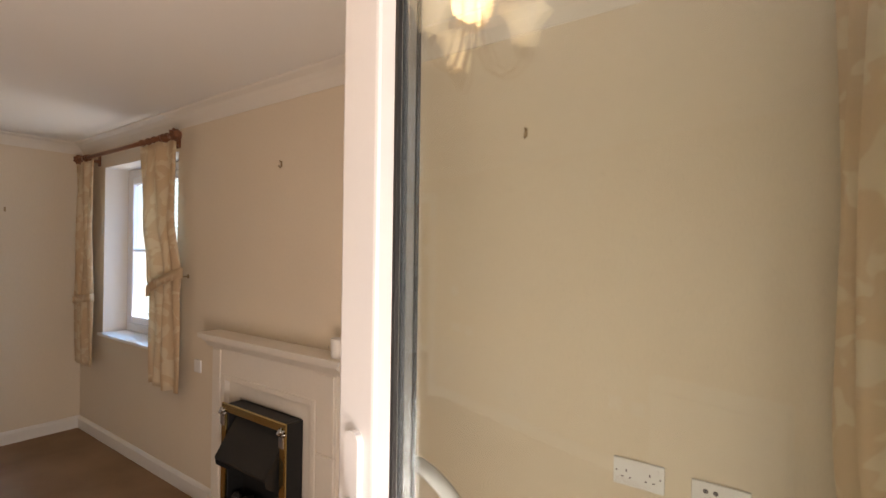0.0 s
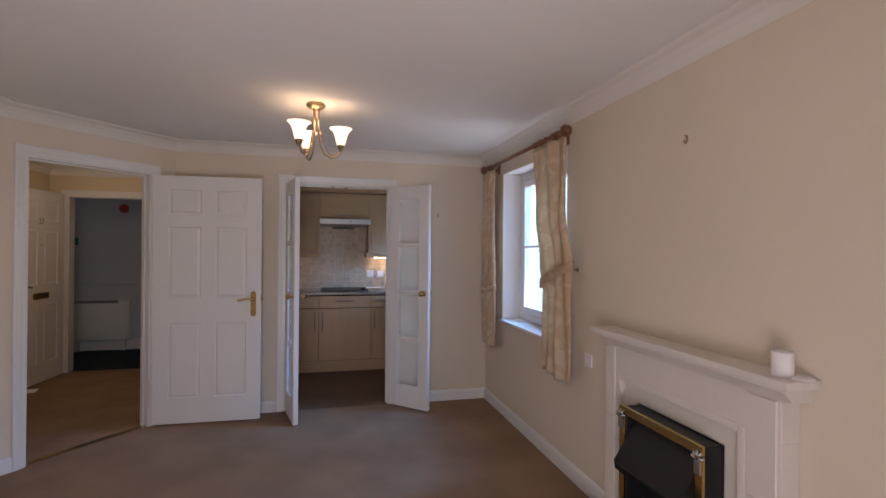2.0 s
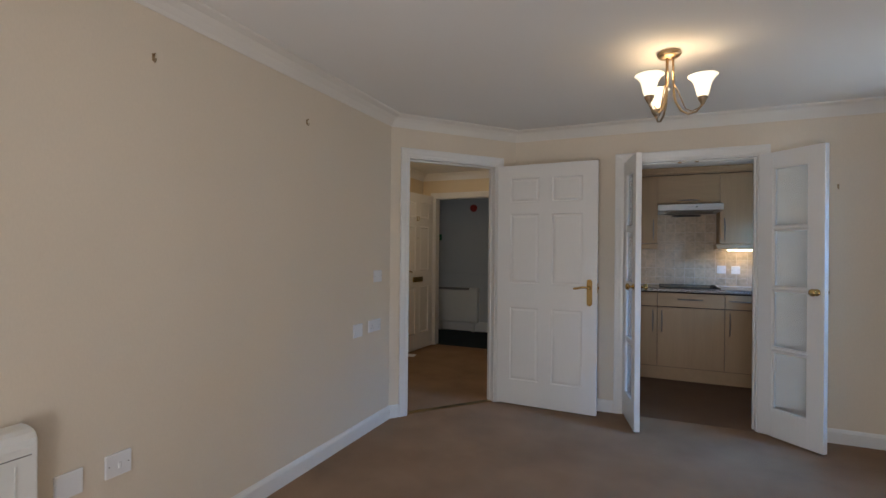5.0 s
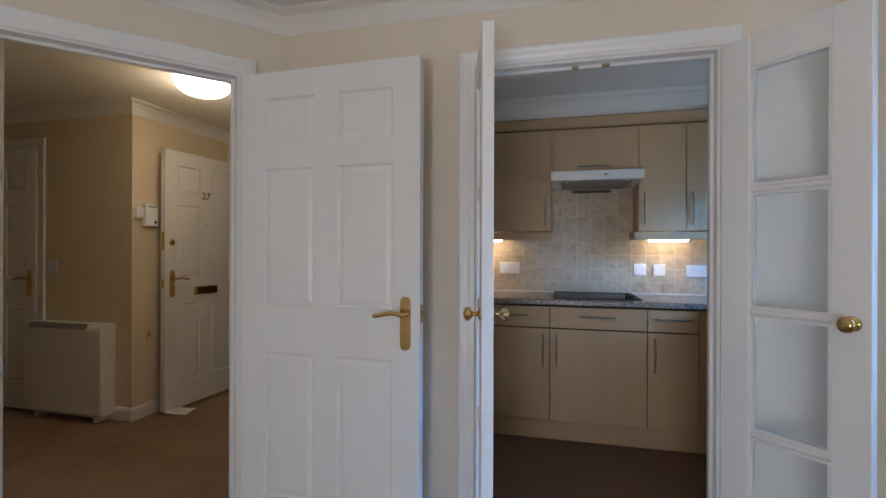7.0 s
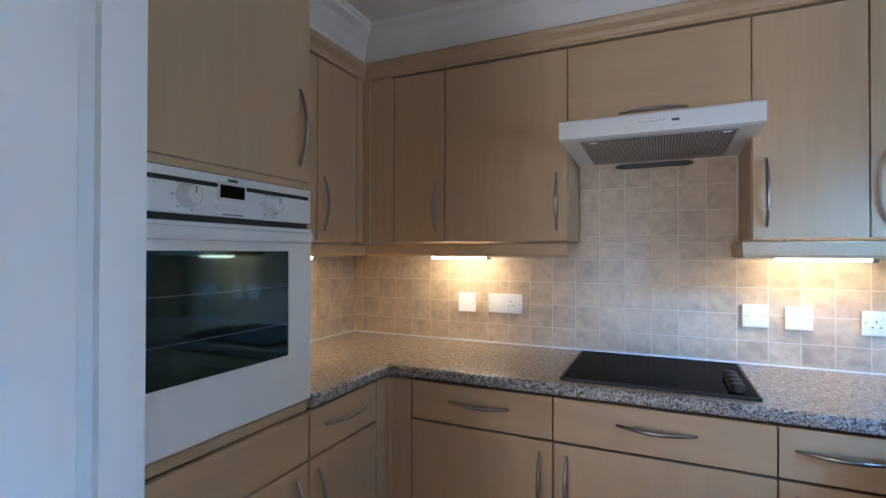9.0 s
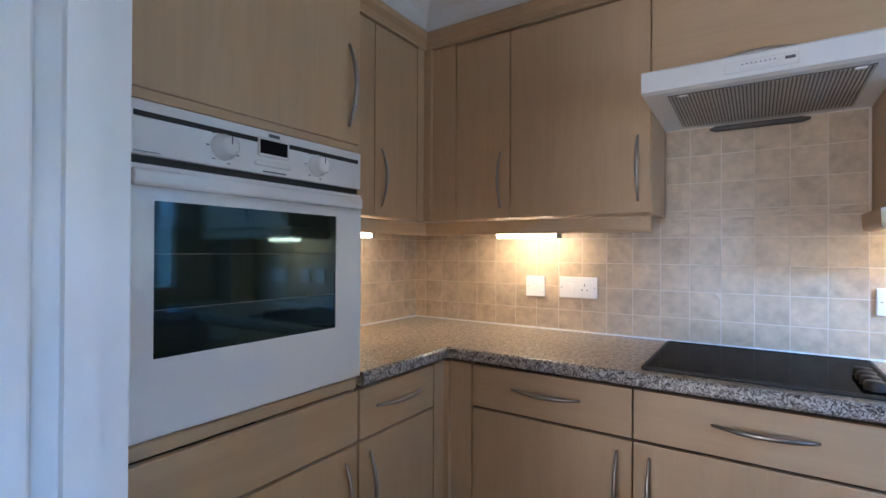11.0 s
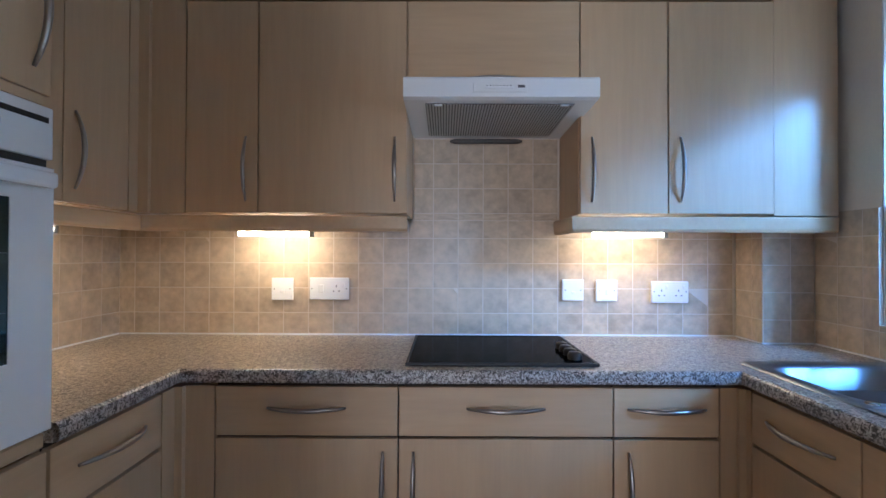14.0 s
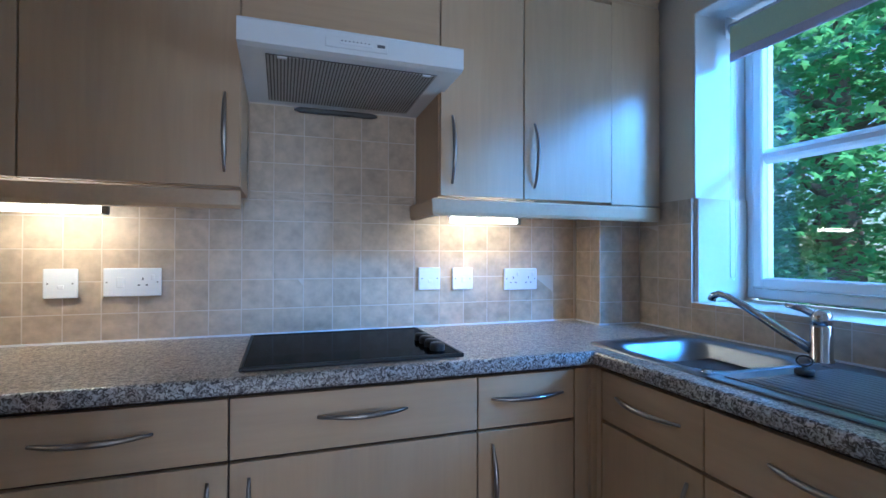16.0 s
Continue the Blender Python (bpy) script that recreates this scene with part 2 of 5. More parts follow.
OBSCURE.node_tree.nodes["Principled BSDF"].inputs["Transmission Weight"].default_value = 0.93
SHADE = glow("lit_glass_shade", (1.0, 0.80, 0.50), 1.6)
TUBE = glow("fluorescent_tube", (1.0, 0.84, 0.54), 14.0)
DOME = glow("lit_opal_dome", (1.0, 0.97, 0.92), 4.0)

# ---- mesh helpers ----


def bm_new():
    return bmesh.new()


def box(bm, x0, x1, y0, y1, z0, z1, bev=0.0, seg=2):
    vs = [bm.verts.new(p) for p in ((x0, y0, z0), (x1, y0, z0), (x1, y1, z0), (x0, y1, z0), (x0, y0, z1), (x1, y0, z1), (x1, y1, z1), (x0, y1, z1))]
    fs = [bm.faces.new([vs[i] for i in f]) for f in ((0, 3, 2, 1), (4, 5, 6, 7), (0, 1, 5, 4), (1, 2, 6, 5), (2, 3, 7, 6), (3, 0, 4, 7))]
    if bev:
        es = list({e for f in fs for e in f.edges})
        bmesh.ops.bevel(bm, geom=es, offset=bev, segments=seg, profile=0.6, affect="EDGES")
    return bm


def boxed(*a, **k):
    return box(bm_new(), *a, **k)


def prism(bm, outline, y0, y1, axis="y"):
    """Extrudes an outline of (a, b) along an axis: y gives (a, y, b), x gives (x, a, b), z gives (a, b, z)."""
    def at(a, b, c):
        return (a, c, b) if axis == "y" else (c, a, b) if axis == "x" else (a, b, c)
    lo, hi = [bm.verts.new(at(a, b, y0)) for a, b in outline], [bm.verts.new(at(a, b, y1)) for a, b in outline]
    n = len(outline)
    bm.faces.new(lo)
    bm.faces.new(hi[::-1])
    for i in range(n):
        bm.faces.new((lo[i], hi[i], hi[(i + 1) % n], lo[(i + 1) % n]))
    bmesh.ops.recalc_face_normals(bm, faces=bm.faces[:])
    return bm


def lathe(bm, profile, seg=20, m=None):
    """Turns (radius, z) about z; m moves the result."""
    m = m or Matrix()
    rings = []
    for r, z in profile:
        if r < 1e-6:
            rings.append([bm.verts.new(m @ Vector((0, 0, z)))])
        else:
            rings.append([bm.verts.new(m @ Vector((r * math.cos(2 * math.pi * i / seg), r * math.sin(2 * math.pi * i / seg), z))) for i in range(seg)])
    for a, b in zip(rings, rings[1:]):
        for i in range(seg):
            j = (i + 1) % seg
            q = [a[i % len(a)], a[j % len(a)], b[j % len(b)], b[i % len(b)]]
            q = list(dict.fromkeys(q))
            if len(q) > 2:
                f = bm.faces.new(q)
                f.smooth = True
    return bm


def tube(bm, pts, radius, seg=8, flat=1.0):
    """A round bar along points; radius may be a list."""
    pts = [Vector(p) for p in pts]
    n = len(pts)
    rs = radius if isinstance(radius, (list, tuple)) else [radius] * n
    rings, ref = [], None
    for i, p in enumerate(pts):
        d = (pts[min(i + 1, n - 1)] - pts[max(i - 1, 0)]).normalized()
        if ref is None:
            ref = d.orthogonal().normalized()
        ref = (ref - d * ref.dot(d)).normalized()
        side = d.cross(ref)
        rings.append([bm.verts.new(p + (ref * math.cos(2 * math.pi * k / seg) + side * flat * math.sin(2 * math.pi * k / seg)) * rs[i]) for k in range(seg)])
    for a, b in zip(rings, rings[1:]):
        for k in range(seg):
            f = bm.faces.new((a[k], a[(k + 1) % seg], b[(k + 1) % seg], b[k]))
            f.smooth = True
    bm.faces.new(rings[0][::-1])
    bm.faces.new(rings[-1])
    return bm


def part(name, bm, material, parent, label=""):
    me = bpy.data.meshes.new(name)
    bmesh.ops.recalc_face_normals(bm, faces=bm.faces[:])
    bm.to_mesh(me)
    bm.free()
    me.materials.append(material)
    ob = new(name, me)
    ob.parent = parent
    if label:
        ob["label"] = label
    return ob


def thing(name, m, label, category, group=""):
    ob = new(name)
    ob.matrix_world = m
    ob.empty_display_size = 0.05
    return tagged(ob, label, category, group)


def single(name, bm, material, label, category, m=None, group=""):
    ob = part(name, bm, material, None)
    if m is not None:
        ob.matrix_world = m
    return tagged(ob, label, category, group)


def setting(name, bm, material, label=""):
    ob = part(name, bm, material, None)
    return tagged(ob, label, name.split("_")[0], kind="structure")


def cut_wall(bm, along, a0, a1, t0, t1, z0, z1, holes=()):
    """A wall along x or y from a0 to a1, t0 to t1 thick, with rectangular openings (a, b, low, high)."""
    cuts = sorted({a0, a1, *[h[0] for h in holes], *[h[1] for h in holes]})
    for a, b in zip(cuts, cuts[1:]):
        spans = [(z0, z1)]
        for h in holes:
            if h[0] <= a and b <= h[1]:
                spans = [s for lo, hi in spans for s in ((lo, min(hi, h[2])), (max(lo, h[3]), hi)) if s[1] - s[0] > 1e-4]
        for lo, hi in spans:
            if along == "x":
                box(bm, a, b, t0, t1, lo, hi)
            else:
                box(bm, t0, t1, a, b, lo, hi)
    return bm


def run_profile(bm, line, profile, closed=False):
    """Sweeps a profile of (inset to the left of the line, z) along a plan line with mitred corners."""
    n = len(line)
    rows = []
    for i in range(n):
        p = Vector(line[i])
        def left(a, b):
            d = (Vector(b) - Vector(a)).normalized()
            return Vector((-d.y, d.x))
        l0 = left(line[i - 1], line[i]) if (i > 0 or closed) else left(line[i], line[i + 1])
        l1 = left(line[i], line[(i + 1) % n]) if (i < n - 1 or closed) else l0
        mit = (l0 + l1).normalized()
        mit = mit / max(mit.dot(l0), 0.3)
        rows.append([bm.verts.new((p.x + mit.x * d, p.y + mit.y * d, z)) for d, z in profile])
    k = len(profile)
    for i in range(n if closed else n - 1):
        a, b = rows[i], rows[(i + 1) % n]
        for j in range(k - 1):
            bm.faces.new((a[j], b[j], b[j + 1], a[j + 1]))
    return bm


# ---- large structure ----
CEILING, FAR, RIGHT, LEFT, BACK = 2.30, -4.02, 2.03, -1.43, 0.95
setting("floor", boxed(-4.02, 1.0, -1.5, 2.05, -0.12, 0.0), CARPET, "worn beige-brown fitted carpet")
bm = boxed(-4.12, -5.9, -0.8, 1.95, -0.12, -0.004)
setting("floor_kitchen", bm, VINYL, "dark brown kitchen floor covering")
prism_bm = bm_new()
prism(prism_bm, [(-4.02, -0.69), (-3.15, -1.43), (-3.15, -4.7), (-5.92, -4.7), (-5.92, -0.8), (-4.02, -0.8)], -0.12, -0.003, "z")
setting("floor_hall", prism_bm, CARPET, "beige-brown hall carpet")
setting("floor_corridor", boxed(-7.2, -5.92, -4.7, 0.2, -0.12, -0.006), GREEN_CARPET, "dark green-grey corridor carpet")
setting("door_threshold", boxed(-4.12, -4.02, 0.189, 1.095, -0.1, 0.002), VINYL, "carpet joint under the glazed doors")
bm = bm_new()
box(bm, -7.3, 1.25, -4.8, 2.36, CEILING, CEILING + 0.15)
setting("ceiling", bm, CEIL, "smooth white painted ceiling")

WIN, KWIN = (-3.58, -2.44, 0.80, 2.08), (-5.40, -4.30, 1.03, 2.03)
setting("wall_north", cut_wall(bm_new(), "x", FAR - 0.05, BACK + 0.3, RIGHT, RIGHT + 0.31, 0, CEILING, [WIN]), CREAM, "cream papered wall with window and fireplace")
bm = cut_wall(bm_new(), "x", -6.0, FAR - 0.05, 1.91, 2.212, 0, CEILING, [KWIN])
setting("wall_kitchen_north", bm, CREAM, "cream painted kitchen window wall")
setting("wall_south", boxed(-3.15, BACK + 0.3, LEFT - 0.1, LEFT, 0, CEILING), CREAM, "cream papered long wall with sockets")
PATIO = (-0.30, 0.97, 0.0, 2.10)
setting("wall_east", cut_wall(bm_new(), "y", LEFT, RIGHT, BACK, BACK + 0.3, 0, CEILING, [PATIO]), CREAM, "cream outer wall with patio door opening")
KDOOR = (0.189, 1.095, 0.0, 1.99)
setting("wall_west", cut_wall(bm_new(), "y", -0.69, RIGHT, FAR - 0.10, FAR, 0, CEILING, [KDOOR]), CREAM, "cream wall around the kitchen doorway")
CH = pose(-3.15, -1.43, 0, 0, 0, 139.6)
bm = cut_wall(bm_new(), "x", 0.0, 1.142, 0.0, 0.10, 0, CEILING, [(0.145, 0.945, 0.0, 2.0)])
bm.transform(CH)
setting("wall_angled", bm, CREAM, "angled cream wall around the hall doorway")
setting("wall_kitchen_west", boxed(-5.98, -5.822, -0.80, 1.91, 0, CEILING), CREAM, "cream kitchen wall behind the units")
setting("wall_kitchen_south", boxed(-5.98, -4.02, -0.80, -0.702, 0, CEILING), CREAM, "cream kitchen side wall")
setting("wall_hall_a", boxed(-4.96, -4.86, -4.7, -2.57, 0, CEILING), HALL_CREAM, "cream hall wall")
setting("wall_hall_b", boxed(-5.86, -4.86, -2.57, -2.472, 0, CEILING), HALL_CREAM, "cream hall wall beside the entrance")
EDOOR = (-2.29, -1.46, 0.0, 1.985)
setting("wall_hall_west", cut_wall(bm_new(), "y", -2.57, -0.80, -5.98, -5.86, 0, CEILING, [EDOOR]), HALL_CREAM, "cream hall wall with entrance doorway")
setting("wall_hall_south", boxed(-4.86, -3.3, -4.8, -4.7, 0, CEILING), HALL_CREAM, "plain hall end wall")
setting("wall_hall_east", boxed(-3.42, -3.32, -4.7, -1.50, 0, CEILING), HALL_CREAM, "plain hall side wall")
bm = boxed(-7.24, -7.12, -4.7, 0.3, 0, CEILING)
setting("wall_corridor", bm, GREY_WALL, "pale grey corridor wall")
setting("wall_corridor_south", boxed(-7.12, -5.98, -4.8, -4.7, 0, CEILING), GREY_WALL, "pale grey corridor end wall")
setting("wall_corridor_north", boxed(-7.12, -5.98, 0.2, 0.3, 0, CEILING), GREY_WALL, "pale grey corridor end wall")
setting("wall_corridor_east", boxed(-5.98, -5.90, -4.7, -2.57, 0, CEILING), GREY_WALL, "pale grey corridor side wall")

COVE = [(0.0, CEILING - 0.085), (0.004, CEILING - 0.085), (0.012, CEILING - 0.07), (0.03, CEILING - 0.045), (0.055, CEILING - 0.022), (0.085, CEILING - 0.012), (0.092, CEILING - 0.008), (0.095, CEILING - 0.001)]
room = [(FAR, RIGHT), (FAR, -0.69), (-3.15, LEFT), (BACK, LEFT), (BACK, RIGHT)]
setting("trim_coving_living", run_profile(bm_new(), room, COVE, True), COVING, "white moulded plaster coving")
kroom = [(-5.562, 1.90), (-5.562, -0.462), (-4.848, -0.462), (-4.848, -0.180), (FAR - 0.10, -0.180), (FAR - 0.10, 1.90)]
KCOVE = [(0.0, 2.16), (0.006, 2.178), (0.014, 2.182), (0.022, 2.205), (0.045, 2.240), (0.078, 2.268), (0.108, 2.280), (0.112, 2.288), (0.126, 2.294), (0.128, CEILING - 0.001)]
setting("trim_coving_kitchen", run_profile(bm_new(), kroom, KCOVE, True), CEIL, "white moulded kitchen coving")
hroom = [(-4.10, -0.80), (-5.86, -0.80), (-5.86, -2.472), (-4.86, -2.472), (-4.86, -4.7)]
setting("trim_coving_hall", run_profile(bm_new(), hroom, COVE), CEIL, "white moulded hall coving")

SKIRT = [(0.0, 0.0), (0.016, 0.0), (0.016, 0.075), (0.010, 0.088), (0.004, 0.095), (0.0, 0.096)]
def skirting(name, line):
    setting(name, run_profile(bm_new(), line, SKIRT), TRIM, "white gloss skirting board")
skirting("baseboard_north", [(BACK, RIGHT), (FAR, RIGHT), (FAR, 1.162)])
skirting("baseboard_west", [(FAR, 0.122), (FAR, -0.69), (-3.945, -0.757)])
skirting("baseboard_south", [(-3.21, -1.379), (-3.15, LEFT), (BACK, LEFT), (BACK, PATIO[0])])
skirting("baseboard_hall", [(-5.86, -2.36), (-5.86, -2.472), (-4.86, -2.472), (-4.86, -3.28)])


def architrave(bm, a0, a1, top, w=0.065, t=0.018, side=-1, y=0.0):
    """A moulded casing round an opening on a wall along local x at y; side -1 stands out towards -y."""
    shape = ((0.0, 0.0), (0.0, 0.50), (0.03, 0.56), (0.28, 0.58), (0.33, 0.64), (0.42, 0.74), (0.55, 0.82), (0.68, 0.86), (0.76, 0.95), (0.84, 1.0), (0.95, 0.98), (1.0, 0.88), (1.0, 0.0))
    rows = []
    for d, h in shape:
        d, yy = d * w, y + side * h * t
        rows.append([bm.verts.new(c) for c in ((a0 - d, yy, 0), (a0 - d, yy, top + d), (a1 + d, yy, top + d), (a1 + d, yy, 0))])
    for p, q in zip(rows, rows[1:]):
        for k in range(3):
            bm.faces.new((p[k], p[k + 1], q[k + 1], q[k]))
    return bm


def lining(bm, a0, a1, top, y0, y1, t=0.012, stop=None):
    box(bm, a0, a0 + t, y0, y1, 0, top)
    box(bm, a1 - t, a1, y0, y1, 0, top)
    box(bm, a0 + t, a1 - t, y0, y1, top - t, top)
    if stop:
        s0, s1 = stop
        box(bm, a0 + t, a0 + t + 0.012, s0, s1, 0, top - t)
        box(bm, a1 - t - 0.012, a1 - t, s0, s1, 0, top - t)
        box(bm, a0 + t + 0.012, a1 - t - 0.012, s0, s1, top - t - 0.012, top - t)
    return bm


KF = pose(FAR, 0, 0, 0, 0, 90)
bm = architrave(bm_new(), KDOOR[0], KDOOR[1], KDOOR[3])
lining(bm, KDOOR[0] - 0.001, KDOOR[1] + 0.001, KDOOR[3] + 0.001, 0.0, 0.104, stop=(0.045, 0.075))
bm.transform(KF)
setting("trim_kitchen_doorway", bm, TRIM, "white gloss moulded door casing")
bm = architrave(bm_new(), 0.145, 0.945, 2.0)
architrave(bm, 0.145, 0.945, 2.0, side=1, y=0.10)
lining(bm, 0.144, 0.946, 2.001, 0.0, 0.10, stop=(0.05, 0.08))
bm.transform(CH)
setting("trim_hall_doorway", bm, TRIM, "white gloss moulded door casing")
bm = architrave(bm_new(), EDOOR[0], EDOOR[1], EDOOR[3])
lining(bm, EDOOR[0] - 0.001, EDOOR[1] + 0.001, EDOOR[3] + 0.001, 0.0, 0.124)
bm.transform(pose(-5.86, 0, 0, 0, 0, 90))
setting("trim_entrance_doorway", bm, TRIM, "white gloss entrance door casing")
bm = boxed(-0.01, 0.78, 0.0, 0.05, -0.002, 0.004)
bm.transform(CH @ pose(0.16, 0.02, 0))
setting("trim_threshold_hall", bm, BRASS, "narrow brass carpet bar")

# ---- doors ----


def six_panel(w, h, t):
    """A moulded six-panel leaf, x 0..w, y 0..t, z 0..h."""
    bm = bm_new()
    st, mid = 0.105 * w / 0.76, 0.10 * w / 0.76
    pw = (w - 2 * st - mid) / 2
    xs = [0, st, st + pw, st + pw + mid, w - st, w]
    zs = [0, 0.20, 0.80, 1.00, 1.57, 1.67, h - 0.11, h]
    for y, flip in ((0.0, 1), (t, -1)):
        grid = [[bm.verts.new((x, y, z)) for z in zs] for x in xs]
        panels = []
        for i in range(5):
            for j in range(7):
                q = [grid[i][j], grid[i + 1][j], grid[i + 1][j + 1], grid[i][j + 1]]
                f = bm.faces.new(q if flip > 0 else q[::-1])
                if i in (1, 3) and j in (1, 3, 5):
                    panels.append(f)
        bm.normal_update()
        bmesh.ops.inset_individual(bm, faces=panels, thickness=0.010, depth=-0.009)
        bmesh.ops.inset_individual(bm, faces=panels, thickness=0.006, depth=0.0)
        bmesh.ops.inset_individual(bm, faces=panels, thickness=0.024, depth=0.006)
    bm.verts.ensure_lookup_table()
    for x0, x1, z0, z1, fx in ((0, 0, 0, h, 1), (w, w, 0, h, 1), (0, w, 0, 0, 0), (0, w, h, h, 0)):
        if fx:
            q = [(x0, 0, z0), (x0, t, z0), (x0, t, z1), (x0, 0, z1)]
        else:
            q = [(x0, 0, z0), (x1, 0, z0), (x1, t, z0), (x0, t, z0)]
        bm.faces.new([bm.verts.new(p) for p in q])
    return bm


def lever_set(parent, x, z, y, side, turn, plate=0.165):
    """A long back plate with a curved lever; side -1 stands towards -y; turn -1 points the lever towards -x."""
    s = side
    bm = bm_new()
    w = 0.021
    out = [(x + w * math.cos(a), z + 0.045 + w * math.sin(a)) for a in [math.pi * k / 8 for k in range(9)]]
    out += [(x + w * math.cos(a), z + 0.045 - plate + w * math.sin(a)) for a in [math.pi + math.pi * k / 8 for k in range(9)]]
    prism(bm, out, y, y + s * 0.006)
    for zz in (z + 0.05, z + 0.042 - plate):
        lathe(bm, [(0.0, 0.009), (0.004, 0.009), (0.005, 0.006)], 10, pose(x, y, zz, 90 if s < 0 else -90))
    part("back_plate", bm, BRASS, parent, "polished brass back plate")
    bm = bm_new()
    lathe(bm, [(0.013, 0.005), (0.013, 0.014), (0.009, 0.02), (0.009, 0.045)], 16, pose(x, y, z, 90 if s < 0 else -90))
    pts = [(x + turn * d, y + s * (0.045 + 0.006 * math.sin(d * 20)), z + 0.006 * math.sin(d * 42)) for d in [0.115 * k / 12 for k in range(-1, 13)]]
    tube(bm, pts, [0.009, 0.010, 0.010] + [0.0085] * 9 + [0.009, 0.007], 10)
    part("door_handle", bm, BRASS, parent, "polished brass lever handle")


def knob(parent, x, z, y, side):
    prof = [(0.0, 0.0), (0.023, 0.0), (0.023, 0.003), (0.018, 0.006), (0.008, 0.010), (0.008, 0.024), (0.012, 0.028), (0.021, 0.035), (0.024, 0.043), (0.021, 0.051), (0.010, 0.056), (0.0, 0.057)]
    part("door_knob", lathe(bm_new(), prof, 24, pose(x, y, z, 90 if side < 0 else -90)), BRASS, parent, "round polished brass knob")


def hinges(parent, x, y, zs, material=OLD_BRASS):
    for z in zs:
        bm = bm_new()
        tube(bm, [(x, y, z - 0.045), (x, y, z + 0.045)], 0.006, 8)
        part("hinge", bm, material, parent)


# hall door, folded back against the wall
d = thing("hall_door", pose(-3.858, -0.797, 0.012, 0, 0, 88.0), "white six-panel door standing open against wall", "door")
part("leaf", six_panel(0.808, 1.976, 0.042), DOOR, d, "white moulded six-panel leaf")
lever_set(d, 0.752, 0.985, 0.0, -1, -1)
lever_set(d, 0.752, 0.985, 0.042, 1, -1)
part("latch", boxed(0.806, 0.810, 0.010, 0.032, 0.95, 1.02, 0.001, 1), BRASS, d, "brass latch plate on the edge")
part("latch_bolt", boxed(0.809, 0.820, 0.015, 0.027, 0.978, 0.994, 0.002, 1), BRASS, d)
hinges(d, -0.007, 0.046, (0.22, 1.0, 1.74))

# glazed kitchen doors


def glazed_leaf(name, m, w, hinge_left, label):
    """A four-pane leaf, x 0 at the hinge to w, y 0..0.04."""
    d = thing(name, m, label, "door", "glazed kitchen doors")
    h, t, sa, sb, zb, zt = 1.972, 0.040, 0.100, 0.098, 0.185, 1.862
    a, b = (sa, w - sb)
    bm = bm_new()
    box(bm, 0, a, 0, t, 0, h, 0.008, 4)
    box(bm, b, w, 0, t, 0, h, 0.004, 2)
    box(bm, a, b, 0.001, t - 0.001, 0, zb)
    box(bm, a, b, 0.001, t - 0.001, zt, h - 0.001)
    part("leaf_frame", bm, DOOR, d, "white painted stiles and rails")
    step = (zt - zb) / 4
    for k in (1, 2, 3):
        z = zb + step * k
        bm = bm_new()
        prism(bm, [(0.004, z - 0.004), (0.012, z - 0.012), (0.028, z - 0.012), (0.036, z - 0.004), (0.036, z + 0.004), (0.028, z + 0.012), (0.012, z + 0.012), (0.004, z + 0.004)], a, b, "x")
        part("glazing_bar", bm, DOOR, d)
    for k in range(4):
        z0, z1 = zb + step * k + (0.012 if k else 0), zb + step * (k + 1) - (0.012 if k < 3 else 0)
        pane = part("pane", boxed(a + 0.001, b - 0.001, 0.017, 0.022, z0, z1), OBSCURE, d, "rippled obscure glass pane")
        pane.visible_shadow = False
        bm = bm_new()
        for y0, y1 in ((0.006, 0.016), (0.023, 0.034)):
            box(bm, a, a + 0.009, y0, y1, z0, z1)
            box(bm, b - 0.009, b, y0, y1, z0, z1)
            box(bm, a + 0.009, b - 0.009, y0, y1, z0, z0 + 0.009)
            box(bm, a + 0.009, b - 0.009, y0, y1, z1 - 0.009, z1)
        part("glazing_bead", bm, DOOR, d)
    knob(d, w - 0.045, 1.02, 0.0, -1)
    knob(d, w - 0.045, 1.02, t, 1)
    hinges(d, -0.004, 0.002 if hinge_left else t - 0.002, (0.22, 1.02, 1.72), BRONZE)
    return d


# swings out into the living room from each jamb
glazed_leaf("glazed_door", pose(-4.005, 1.090, 0.012, 0, 0, 45.0), 0.428, False, "white glazed door with four obscure panes, open")
glazed_leaf("glazed_door", pose(-4.030, 0.186, 0.012, 0, 0, 13.4), 0.434, True, "white glazed door standing open beside doorway")
for x in (0.585, 0.70):
    single("door_catch", boxed(x - 0.014, x + 0.014, -0.006, 0.012, 1.975, 1.984, 0.002, 1), OLD_BRASS, "small brass ball catch in door head", "catch", pose(FAR - 0.03, 0, -0.012, 0, 0, 90))

# entrance door, open into the hall
d = thing("entrance_door", pose(-5.80, -2.340, 0.012, 0, 0, -4.6), "white six-panel entrance door standing open", "door")
part("leaf", six_panel(0.760, 1.985, 0.044), DOOR, d, "white moulded six-panel leaf")
lever_set(d, 0.70, 1.0, 0.044, 1, -1)
bm = lathe(bm_new(), [(0.0, 0.006), (0.020, 0.006), (0.024, 0.0)], 16, pose(0.70, 0.044, 1.28, -90))
part("lock", bm, BRASS, d, "round brass lock cylinder")
part("latch", boxed(0.758, 0.763, 0.010, 0.034, 1.22, 1.36, 0.001, 1), BRASS, d)
part("latch", boxed(0.758, 0.763, 0.010, 0.034, 0.93, 1.0, 0.001, 1), BRASS, d)
bm = boxed(0.26, 0.50, 0.044, 0.056, 0.86, 0.925, 0.004, 1)
slot = part("letter_plate", bm, BRASS, d, "brass letter plate")
part("flap", boxed(0.275, 0.485, 0.0555, 0.059, 0.872, 0.913, 0.002, 1), BRASS, slot)
